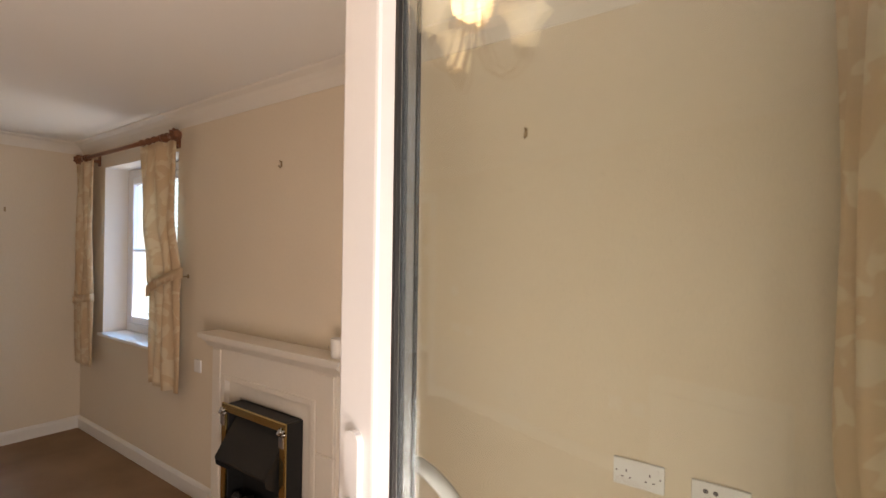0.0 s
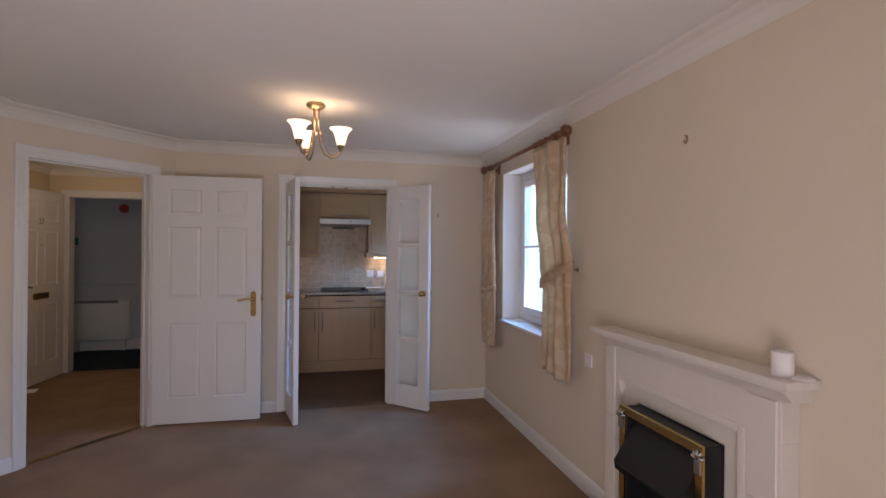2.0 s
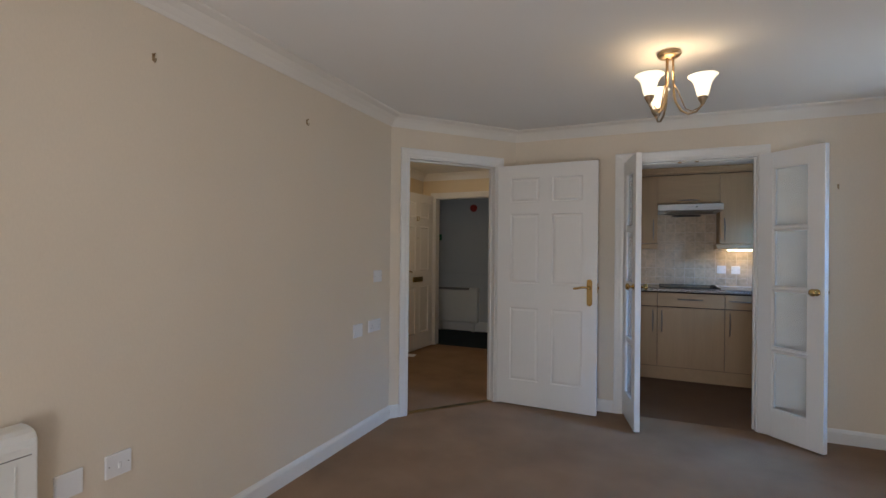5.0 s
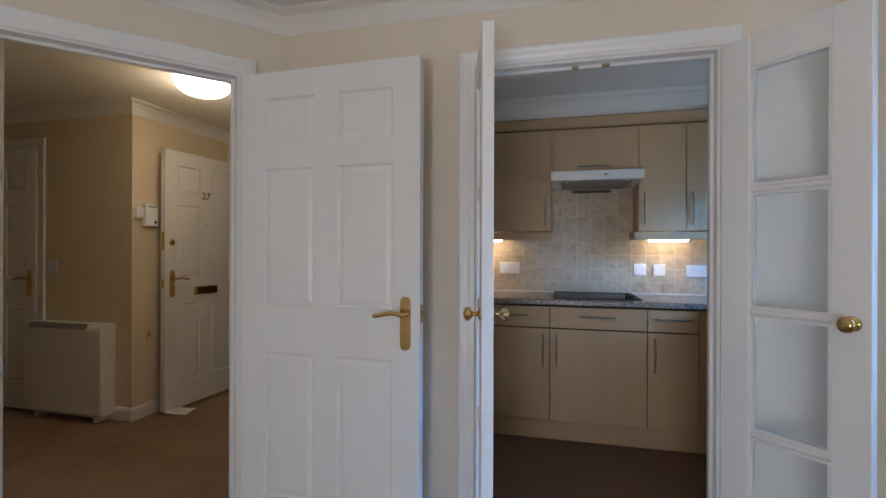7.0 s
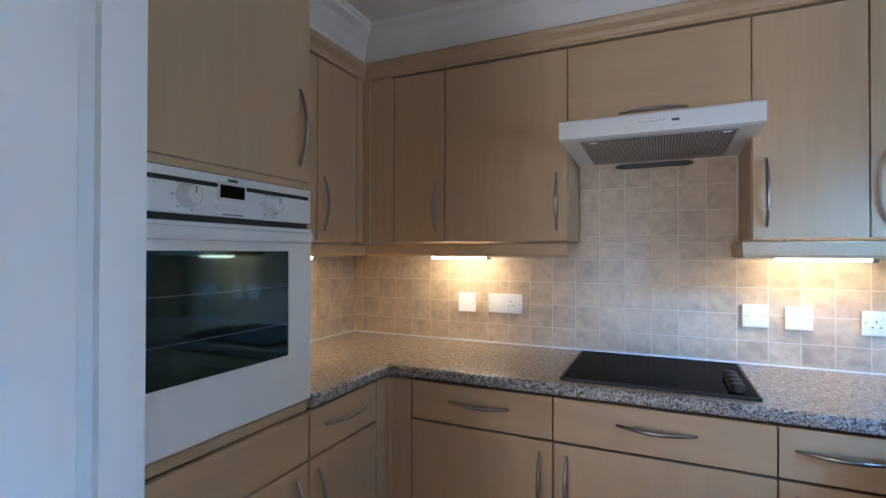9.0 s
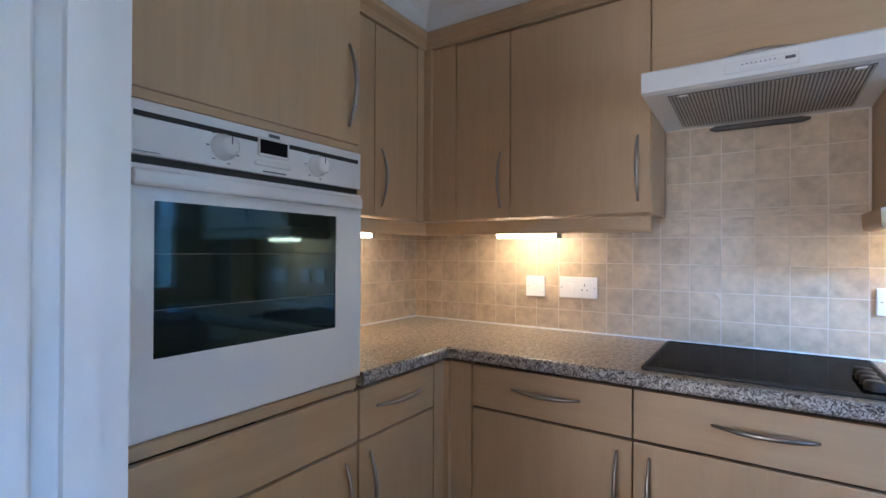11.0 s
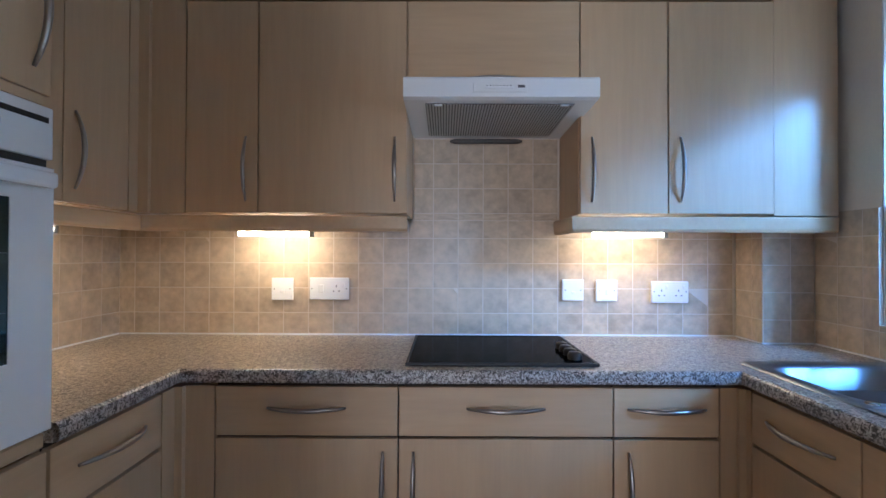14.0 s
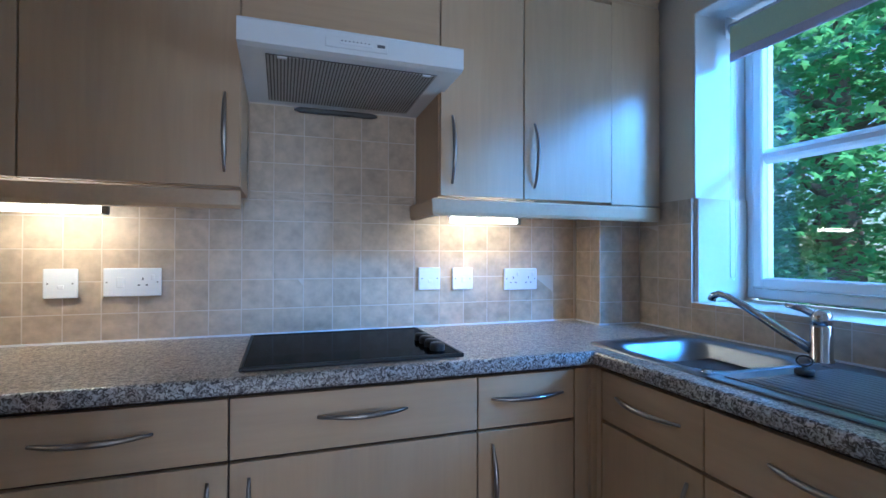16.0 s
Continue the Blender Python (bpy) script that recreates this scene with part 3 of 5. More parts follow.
part("spyhole", lathe(bm_new(), [(0.0, 0.005), (0.006, 0.005), (0.008, 0.0)], 12, pose(0.38, 0.044, 1.42, -90)), CHROME, d)


def text_mesh(body, size, depth=0.001):
    cu = bpy.data.curves.new("t", "FONT")
    cu.body, cu.size, cu.extrude, cu.align_x, cu.align_y = body, size, depth, "CENTER", "CENTER"
    ob = bpy.data.objects.new("t", cu)
    scene.collection.objects.link(ob)
    me = bpy.data.meshes.new_from_object(ob.evaluated_get(bpy.context.evaluated_depsgraph_get()))
    bm = bm_new()
    bm.from_mesh(me)
    bpy.data.objects.remove(ob)
    bpy.data.meshes.remove(me)
    bpy.data.curves.remove(cu)
    return bm


bm = text_mesh("27", 0.085, 0.003)
bm.transform(pose(0.38, 0.047, 1.66, 90, 0, 180))
part("number", bm, BRASS, d, "brass door number 27")

# hall cupboard door
d = thing("inner_hall_door", pose(-4.84, -4.06, 0.012, 0, 0, 90), "closed white six-panel inner hall door", "door")
part("leaf", six_panel(0.70, 2.0, 0.03), DOOR, d)
lever_set(d, 0.64, 1.0, 0.0, -1, -1)
bm = architrave(bm_new(), -4.07, -3.35, 2.02)
bm.transform(pose(-4.86, 0, 0, 0, 0, 90))
setting("trim_cupboard", bm, TRIM, "white casing of the cupboard door")

# patio door leaf, open into the room
d = thing("patio_door", pose(0.108, 1.052, 0.03, 0, 0, -9.5), "white plastic double-glazed patio door standing open", "door")
L, HT = 0.80, 2.05
bm = bm_new()
box(bm, 0, 0.085, 0, 0.068, 0, HT, 0.006)
box(bm, L - 0.085, L, 0, 0.068, 0, HT, 0.006)
box(bm, 0.085, L - 0.085, 0, 0.068, 0, 0.11, 0.004)
box(bm, 0.085, L - 0.085, 0, 0.068, HT - 0.11, HT, 0.004)
part("leaf_frame", bm, PVC, d, "white plastic door profile")
bm = bm_new()
prism(bm, [(0.085, 0.006), (0.103, 0.014), (0.103, 0.022), (0.085, 0.022)], 0.11, HT - 0.11, "z")
prism(bm, [(L - 0.085, 0.006), (L - 0.103, 0.014), (L - 0.103, 0.022), (L - 0.085, 0.022)], 0.11, HT - 0.11, "z")
part("glazing_bead", bm, PVC, d)
bm = bm_new()
for x in (0.1032, L - 0.109):
    box(bm, x, x + 0.0058, 0.0145, 0.022, 0.11, HT - 0.11)
    box(bm, x - 0.01 if x > 0.5 else x, x + 0.018, 0.044, 0.05, 0.11, HT - 0.11)
part("gasket", bm, RUBBER, d, "black rubber glazing gasket")
bm = bm_new()
for x in (0.107, L - 0.122):
    box(bm, x, x + 0.013, 0.027, 0.040, 0.11, HT - 0.11)
part("spacer_bar", bm, SPACER, d, "silver spacer bar between panes")
for y in (0.022, 0.040):
    g = part("pane", boxed(0.104, L - 0.104, y, y + 0.004, 0.11, HT - 0.11), CLEAR, d, "clear double-glazing pane")
    g.visible_shadow = False
bm = bm_new()
w = 0.016
out = [(0.047 + w * math.cos(a), 1.178 + w * math.sin(a)) for a in [math.pi * k / 8 for k in range(9)]]
out += [(0.047 + w * math.cos(a), 0.96 + w * math.sin(a)) for a in [math.pi + math.pi * k / 8 for k in range(9)]]
prism(bm, out, 0.0, -0.010)
part("back_plate", bm, PVC, d, "white handle plate")
bm = bm_new()
tube(bm, [(0.047, -0.005, 1.09), (0.047, -0.045, 1.09), (0.060, -0.052, 1.088), (0.10, -0.054, 1.07), (0.155, -0.05, 1.05)], [0.011, 0.011, 0.012, 0.011, 0.009], 10)
part("door_handle", bm, PVC, d, "white lever handle inside")
bm = bm_new()
tube(bm, [(0.047, 0.068, 1.115), (0.050, 0.105, 1.118)] + [(0.05 + 0.014 * k, 0.108, 1.118 - 0.0007 * k * k) for k in range(1, 11)], [0.012] * 12, 10)
part("door_handle", bm, PVC, d, "white lever handle outside")
hinges(d, L + 0.008, 0.060, (0.25, 1.0, 1.8), PVC)
bm = bm_new()
box(bm, 0.955, 1.03, PATIO[0], PATIO[0] + 0.06, 0, 2.10)
box(bm, 0.955, 1.03, PATIO[1] - 0.03, PATIO[1], 0, 2.10)
box(bm, 0.955, 1.03, PATIO[0] + 0.06, PATIO[1] - 0.03, 2.07, 2.10)
setting("door_frame_patio", bm, PVC, "white plastic patio door frame")

# ---- windows ----


def window(name, x0, x1, z0, z1, y, cols, rows, fw=0.05, sash=0.045, bar=1.0, label=""):
    """A white plastic casement; inner face at y."""
    ob = tagged(new(name), label, "window", kind="structure")
    bm = bm_new()
    for a, b, c, e in ((x0, x0 + fw, z0, z1), (x1 - fw, x1, z0, z1), (x0 + fw, x1 - fw, z0, z0 + fw), (x0 + fw, x1 - fw, z1 - fw, z1)):
        box(bm, a, b, y, y + 0.065, c, e, 0.004, 1)
    part("window_frame", bm, PVC, ob, "white plastic outer frame")
    edges = [x0 + fw + (x1 - x0 - 2 * fw) * k / cols for k in range(cols + 1)]
    for k, (a, b) in enumerate(zip(edges, edges[1:])):
        a, b, lo, hi = a + 0.004, b - 0.004, z0 + fw + 0.004, z1 - fw - 0.004
        bm = bm_new()
        for p, q, c, e in ((a, a + sash, lo, hi), (b - sash, b, lo, hi), (a + sash, b - sash, lo, lo + sash), (a + sash, b - sash, hi - sash, hi)):
            box(bm, p, q, y - 0.012, y + 0.05, c, e, 0.005, 1)
        s = part("sash", bm, PVC, ob, "white plastic opening sash")
        g = part("pane", boxed(a + sash, b - sash, y + 0.014, y + 0.020, lo + sash, hi - sash), PANEGLASS, s)
        g.visible_shadow = False
        for r in range(1, rows):
            z = lo + sash + (hi - lo - 2 * sash) * r / rows
            bm = bm_new()
            prism(bm, [(y + 0.0, z - 0.009 * bar), (y - 0.008, z - 0.004 * bar), (y - 0.008, z + 0.004 * bar), (y + 0.0, z + 0.009 * bar), (y + 0.0135, z + 0.014 * bar), (y + 0.0135, z - 0.014 * bar)], a + sash, b - sash, "x")
            part("glazing_bar", bm, PVC, s)
        bm = bm_new()
        hx = b - sash / 2
        box(bm, hx - 0.008, hx + 0.008, y - 0.03, y - 0.012, lo + 0.005, lo + 0.03, 0.003, 1)
        tube(bm, [(hx, y - 0.03, lo + 0.02), (hx - 0.03, y - 0.034, lo + 0.02), (hx - 0.09, y - 0.032, lo + 0.022)], [0.007, 0.007, 0.005], 8)
        part("window_handle", bm, PVC, s)
    return ob


window("window_1", WIN[0] + 0.004, WIN[1] - 0.004, WIN[2] + 0.02, WIN[3] - 0.004, 2.19, 2, 2, fw=0.06, sash=0.056, label="white plastic casement window with bright daylight outside")
setting("trim_window_sill", boxed(WIN[0] - 0.02, WIN[1] + 0.02, RIGHT - 0.03, 2.26, WIN[2] - 0.003, WIN[2] + 0.019, 0.006), TRIM, "white gloss window sill board")
window("window_2", KWIN[0] + 0.004, KWIN[1] - 0.004, KWIN[2] + 0.012, KWIN[3] - 0.004, 2.14, 2, 2, fw=0.034, sash=0.036, bar=1.9, label="white plastic kitchen casement window")


def liner(name, win, y0, y1, material, t=0.004):
    x0, x1, z0, z1 = win
    bm = bm_new()
    box(bm, x0, x0 + t, y0, y1, z0, z1)
    box(bm, x1 - t, x1, y0, y1, z0, z1)
    box(bm, x0 + t, x1 - t, y0, y1, z1 - t, z1)
    setting(name, bm, material, "white painted window reveal")


liner("trim_reveal_living", WIN, RIGHT + 0.001, 2.19, CEIL)
liner("trim_reveal_kitchen", KWIN, 1.912, 2.14, CEIL)

# ---- curtains ----


def cloth_sheet(zs, left, right, folds, depth, y0, seed):
    """A pleated hanging, left and right edges as functions of height 0..1."""
    bm = bm_new()
    rng = random.Random(seed)
    nu = folds * 8
    ph = [rng.uniform(-0.5, 0.5) for _ in range(nu + 1)]
    rows = []
    for k, z in enumerate(zs):
        v = k / (len(zs) - 1)
        a, b = left(v), right(v)
        row = []
        for i in range(nu + 1):
            u = i / nu
            wob = 0.25 * math.sin(5 * v + 3 * ph[i])
            row.append(bm.verts.new((a + (b - a) * u, y0 + depth * (0.35 + 0.65 * min(1, v * 3 + 0.25)) * math.sin(2 * math.pi * folds * u + wob) + 0.01 * math.sin(7 * v + 9 * u), z + 0.006 * math.sin(9 * u) * (v > 0.97))))
        rows.append(row)
    for r0, r1 in zip(rows, rows[1:]):
        for i in range(nu):
            f = bm.faces.new((r0[i], r0[i + 1], r1[i + 1], r1[i]))
            f.smooth = True
    return bm


def smooth_mix(v, keys):
    for (a, p), (b, q) in zip(keys, keys[1:]):
        if v <= b:
            s = (v - a) / (b - a)
            s = s * s * (3 - 2 * s)
            return p + (q - p) * s
    return keys[-1][1]


def curtain(left_keys, right_keys, z_top, z_low, folds, seed, label, tie, hook, y0=1.945, m=None):
    ob = thing("curtain", m or Matrix(), label, "curtain", "window curtains")
    zs = [z_top + (z_low - z_top) * k / 44 for k in range(45)]
    bm = cloth_sheet(zs, lambda v: smooth_mix(v, left_keys), lambda v: smooth_mix(v, right_keys), folds, 0.017, y0, seed)
    c = part("drape", bm, CLOTH, ob, "cream damask cloth in soft pleats")
    c.modifiers.new("thick", "SOLIDIFY").thickness = 0.004
    v = tie
    a, b, z = smooth_mix(v, left_keys), smooth_mix(v, right_keys), z_top + (z_low - z_top) * v
    bm = bm_new()
    ring = []
    for k in range(25):
        t = 2 * math.pi * k / 24
        ring.append(((a + b) / 2 + (b - a + 0.03) / 2 * math.cos(t), y0 - 0.002 + 0.042 * math.sin(t), z + hook * 0.07 * math.cos(t)))
    for lo, hi in ((-0.028, 0.028),):
        vs = [[bm.verts.new((x, y, zz + o)) for o in (lo, 0, hi)] for x, y, zz in ring]
        for p, q in zip(vs, vs[1:]):
            for j in (0, 1):
                f = bm.faces.new((p[j], q[j], q[j + 1], p[j + 1]))
                f.smooth = True
    t = part("tie_back", bm, CLOTH, ob, "cream cloth tie-back")
    t.modifiers.new("thick", "SOLIDIFY").thickness = 0.004
    return ob


curtain([(0, -3.885), (0.7, -3.87), (1, -3.87)], [(0, -3.55), (0.35, -3.54), (0.68, -3.545), (0.8, -3.54), (1, -3.52)], 2.125, 0.575, 3, 3, "cream damask curtain tied beside the window", 0.68, 0.3)
curtain([(0, -2.775), (0.3, -2.745), (0.54, -2.64), (0.64, -2.58), (1, -2.61)], [(0, -2.30), (0.3, -2.29), (0.54, -2.215), (0.66, -2.235), (1, -2.215)], 2.125, 0.620, 3, 5, "cream damask curtain drawn and tied back", 0.575, 1.0)
hk = thing("tieback_hook", pose(-2.30, RIGHT, 1.30), "small brass tie-back hook on wall", "hook")
part("stem", tube(bm_new(), [(0, 0, 0), (0, -0.05, 0), (0.008, -0.062, 0.008), (0.008, -0.066, 0.022)], 0.004, 8), OLD_BRASS, hk)
part("rose", lathe(bm_new(), [(0, 0.004), (0.012, 0.004), (0.014, 0)], 14, pose(0, 0, 0, 90)), OLD_BRASS, hk)

r = thing("curtain_rod", pose(-3.05, 1.935, 2.145), "dark mahogany curtain pole with carved finials", "curtain rod")
part("pole", tube(bm_new(), [(-0.72, 0, 0), (0.72, 0, 0)], 0.014, 12), ROD, r)
for s in (-1, 1):
    prof = [(0.0, 0.0), (0.016, 0.0), (0.020, 0.012), (0.015, 0.022), (0.024, 0.036), (0.033, 0.055), (0.033, 0.070), (0.022, 0.084), (0.026, 0.092), (0.018, 0.102), (0.0, 0.106)]
    bm = lathe(bm_new(), prof, 20, pose(s * 0.70, 0, 0, 0, 90 * s))
    for k in range(8):
        a = 2 * math.pi * k / 8
        tube(bm, [(s * (0.70 + 0.036), 0.024 * math.cos(a), 0.024 * math.sin(a)), (s * (0.70 + 0.06), 0.036 * math.cos(a + 0.3), 0.036 * math.sin(a + 0.3)), (s * (0.70 + 0.085), 0.024 * math.cos(a + 0.6), 0.024 * math.sin(a + 0.6))], 0.006, 6)
    part("finial", bm, ROD, r, "carved wooden finial")
    bm = boxed(s * 0.62 - 0.012, s * 0.62 + 0.012, -0.01, 0.095, -0.028, -0.004, 0.004, 1)
    box(bm, s * 0.62 - 0.02, s * 0.62 + 0.02, 0.083, 0.0945, -0.05, 0.03, 0.004, 1)
    lathe(bm, [(0.019, -0.012), (0.023, -0.006), (0.023, 0.006), (0.019, 0.012)], 16, pose(s * 0.62, 0, 0, 0, 90))
    part("bracket", bm, ROD, r)
for k in range(5):
    for x0 in (-0.79 + 0.055 * k, 0.33 + 0.085 * k):
        if abs(x0) < 0.71:
            bm = bm_new()
            tube(bm, [(x0, 0.019 * math.cos(2 * math.pi * j / 14), 0.019 * math.sin(2 * math.pi * j / 14)) for j in range(15)], 0.0035, 6)
            part("ring", bm, ROD, r)

# the patio door's curtain, gathered against the outer wall
curtain([(0, 0.0), (0.45, 0.02), (0.62, 0.10), (0.75, 0.08), (1, 0.06)], [(0, 0.62), (0.5, 0.58), (0.65, 0.50), (1, 0.52)], 2.14, 0.04, 7, 8, "long cream damask curtain beside patio door", 0.62, 0.6, y0=0.0, m=pose(0.722, 1.76, 0, 0, 0, -72))
copy_thing(r, pose(0.855, 1.0, 2.145, 0, 0, -90))

# ---- kitchen ----
BASE_X, WALL_X, TOWER_Y, SINK_Y, LEFT_UP_Y = -5.285, -5.552, -0.170, 1.422, -0.452


def bow(parent, x, z, length, upright, y=-0.018, name="handle"):
    """A slim bowed bar handle."""
    pts, n = [], 14
    for k in range(n + 1):
        s = -1 + 2 * k / n
        d = y - 0.002 - 0.026 * (1 - s * s)
        pts.append((x, d, z + s * length / 2) if upright else (x + s * length / 2, d, z))
    rs = [0.0035 + 0.0035 * (1 - (-1 + 2 * k / n) ** 2) for k in range(n + 1)]
    part(name, tube(bm_new(), pts, rs, 8), STEEL, parent, "brushed steel bow handle")


def front(parent, name, x0, x1, z0, z1, grain="v", handle=None):
    """A slab door or drawer front with a bow handle."""
    g = 0.0021
    f = part(name, boxed(x0 + g, x1 - g, -0.018, -0.0005, z0 + g, z1 - g, 0.002, 2), BEECH if grain == "v" else BEECH_H, parent, "pale beech-effect front")
    if handle:
        hx, hz, up = handle
        bow(f, hx, hz, 0.215, up)


def base_unit(m, w, depth, label, side="r", drawer=True, two=False):
    u = thing("base_unit", m, label, "cabinet", "kitchen base units")
    part("body", boxed(0, w, 0.0, depth, 0.131, 0.880), DARK, u, "carcass coloured dark as shade in the joints")
    top = 0.876
    if drawer:
        front(u, "drawer", 0, w, 0.737, top, "h", (w / 2, 0.815, False))
        top = 0.733
    if two:
        front(u, "door", 0, w / 2, 0.135, top, "v", (w / 2 - 0.045, 0.59, True))
        front(u, "door", w / 2, w, 0.135, top, "v", (w / 2 + 0.045, 0.59, True))
    else:
        front(u, "door", 0, w, 0.135, top, "v", (w - 0.042 if side == "r" else 0.042, 0.59, True))
    return u


def wall_unit(m, w, depth, label, side="r", low=1.375, flap=False):
    u = thing("wall_unit", m, label, "cabinet", "kitchen wall units")
    part("body", boxed(0.016, w - 0.016, 0.0, depth, low + 0.012, 2.090), DARK, u, "carcass coloured dark as shade in the joints")
    part("side_panel", boxed(0, 0.016, 0.0, depth, low + 0.001, 2.090), BEECH, u)
    part("side_panel", boxed(w - 0.016, w, 0.0, depth, low + 0.001, 2.090), BEECH, u)
    part("base_panel", boxed(0.016, w - 0.016, 0.012, depth, low + 0.001, low + 0.012), BEECH, u)
    if flap:
        front(u, "door", 0, w, low, 2.088, "h", (w / 2, low + 0.032, False))
    else:
        front(u, "door", 0, w, low, 2.088, "v", (w - 0.04 if side == "r" else 0.04, 1.523, True) if side else None)
    return u


def hobside(y, x=BASE_X):
    return pose(x, y, 0, 0, 0, 90)


base_unit(hobside(-0.051), 0.506, 0.50, "pale beech base unit with drawer and door", "r")
base_unit(hobside(0.455), 0.592, 0.50, "wide pale beech base unit under the hob", "l")
base_unit(hobside(1.047), 0.292, 0.50, "narrow pale beech base unit beside the corner", "l")


def post(name, m, outline, z0, z1, label):
    u = thing(name, m, label, "panel")
    part("panel", prism(bm_new(), outline, z0, z1, "z"), BEECH, u)
    return u


# corner posts stand where two runs meet
post("corner_post", Matrix(), [(BASE_X + 0.018, -0.053), (BASE_X + 0.018, -0.132), (BASE_X + 0.036, -0.132), (BASE_X + 0.036, TOWER_Y + 0.018), (-5.193, TOWER_Y + 0.018), (-5.193, -0.19), (-5.32, -0.19), (-5.32, -0.053)], 0.135, 0.876, "beech-effect corner post between base units")
post("corner_post", Matrix(), [(BASE_X + 0.018, 1.341), (BASE_X + 0.018, 1.385), (BASE_X + 0.03, 1.385), (BASE_X + 0.03, SINK_Y - 0.018), (-5.235, SINK_Y - 0.018), (-5.235, 1.47), (-5.32, 1.47), (-5.32, 1.341)], 0.135, 0.876, "beech-effect corner post beside the sink run")

# left run: base unit beside the oven tower
base_unit(pose(-4.838, TOWER_Y, 0, 0, 0, 180), 0.352, 0.54, "pale beech base unit beside the oven", "l")

# oven tower
t = thing("oven_tower", pose(-4.222, TOWER_Y, 0, 0, 0, 180), "tall beech-effect unit housing the oven", "cabinet")
bm = boxed(0.0, 0.022, -0.001, 0.55, 0.0, 2.093)
box(bm, 0.594, 0.614, -0.001, 0.55, 0.0, 2.093)
part("side_panel", bm, BEECH, t)
part("body", boxed(0.022, 0.594, 0.40, 0.55, 0.13, 2.093), DARK, t)
part("shelf", boxed(0.022, 0.594, 0.0, 0.40, 0.880, 0.908), BEECH_H, t)
part("shelf", boxed(0.022, 0.594, -0.016, 0.40, 1.5105, 1.5285), BEECH_H, t)
front(t, "door", 0.022, 0.612, 1.528, 2.093, "v", (0.57, 1.68, True))
part("rail", boxed(0.004, 0.612, -0.012, 0.0, 0.880, 0.908, 0.003, 1), BEECH_H, t)
front(t, "panel", 0.004, 0.612, 0.737, 0.876, "h")
front(t, "door", 0.004, 0.612, 0.135, 0.733, "v", (0.565, 0.59, True))

# oven
o = thing("oven", pose(-4.246, TOWER_Y, 0, 0, 0, 180), "white built-in electric oven with black glass door", "oven")
W = 0.588
part("cavity", boxed(0.02, W - 0.02, 0.0, 0.38, 0.93, 1.49), BLACK, o)
bm = boxed(0, W, -0.022, 0.0, 1.412, 1.508, 0.004)
panel = part("control_panel", bm, ENAMEL, o, "white enamel control panel")
part("stripe", boxed(0.03, W - 0.012, -0.0228, -0.0216, 1.478, 1.488), BLACK, panel)
part("vent_gap", boxed(0.004, W - 0.004, -0.012, 0.0, 1.398, 1.412), BLACK, o)
for x in (0.195, 0.435):
    k = part("knob", lathe(bm_new(), [(0.026, 0.0), (0.026, 0.006), (0.021, 0.010), (0.019, 0.026), (0.014, 0.030), (0.0, 0.030)], 24, pose(x, -0.022, 1.452, 90)), ENAMEL, panel, "round white control knob")
    part("pointer", boxed(x - 0.001, x + 0.001, -0.0528, -0.0515, 1.455, 1.469), INK, k)
    for a in (40, 90, 140, 200, 250):
        cx, cz = x + 0.033 * math.cos(radians(a + 90)), 1.452 + 0.033 * math.sin(radians(a + 90))
        part("marking", boxed(cx - 0.003, cx + 0.003, -0.0226, -0.0216, cz - 0.0012, cz + 0.0012), INK, panel)
part("display_bezel", boxed(0.272, 0.352, -0.0245, -0.0218, 1.450, 1.491, 0.003, 1), ENAMEL, panel)
part("display", boxed(0.277, 0.347, -0.0255, -0.0244, 1.456, 1.486), BLACK_GLASS, panel, "dark display window")
part("button_bar", boxed(0.264, 0.356, -0.0265, -0.0218, 1.428, 1.440, 0.003, 1), ENAMEL, panel)
part("brand_mark", boxed(0.300, 0.328, -0.0226, -0.0216, 1.494, 1.501), INK, panel)
part("brand_mark", boxed(0.285, 0.345, -0.0226, -0.0216, 1.4165, 1.4195), INK, panel)
part("marking", boxed(0.03, 0.075, -0.0226, -0.0216, 1.4175, 1.4187), INK, panel)
bm = bm_new()
loops = []
for a, b, c, e, yy in ((0, W, 0.915, 1.397, -0.002), (0, W, 0.915, 1.397, -0.022), (0.0015, W - 0.0015, 0.9165, 1.3955, -0.025), (0.004, W - 0.004, 0.919, 1.393, -0.026), (0.064, W - 0.092, 1.055, 1.334, -0.026), (0.064, W - 0.092, 1.055, 1.334, -0.002)):
    loops.append([bm.verts.new((x, yy, z)) for x, z in ((a, c), (b, c), (b, e), (a, e))])
for p, q in zip(loops, loops[1:]):
    for k in range(4):
        bm.faces.new((p[k], p[(k + 1) % 4], q[(k + 1) % 4], q[k]))
door = part("door", bm, ENAMEL, o, "white enamel oven door frame")
part("window", boxed(0.062, W - 0.090, -0.0245, -0.010, 1.053, 1.336), OVEN_GLASS, door, "black reflective oven glass")
bm = boxed(0.018, W - 0.02, -0.052, -0.030, 1.356, 1.386, 0.009, 3)
for x in (0.04, W - 0.06):
    box(bm, x, x + 0.02, -0.034, -0.024, 1.362, 1.380)
part("handle", bm, ENAMEL, door, "white bar handle")
for z in (1.14, 1.24):
    part("rack", boxed(0.066, W - 0.094, -0.0252, -0.0243, z, z + 0.0008), GRILLE, door)

# upper units
def upside(y):
    return pose(WALL_X, y, 0, 0, 0, 90)


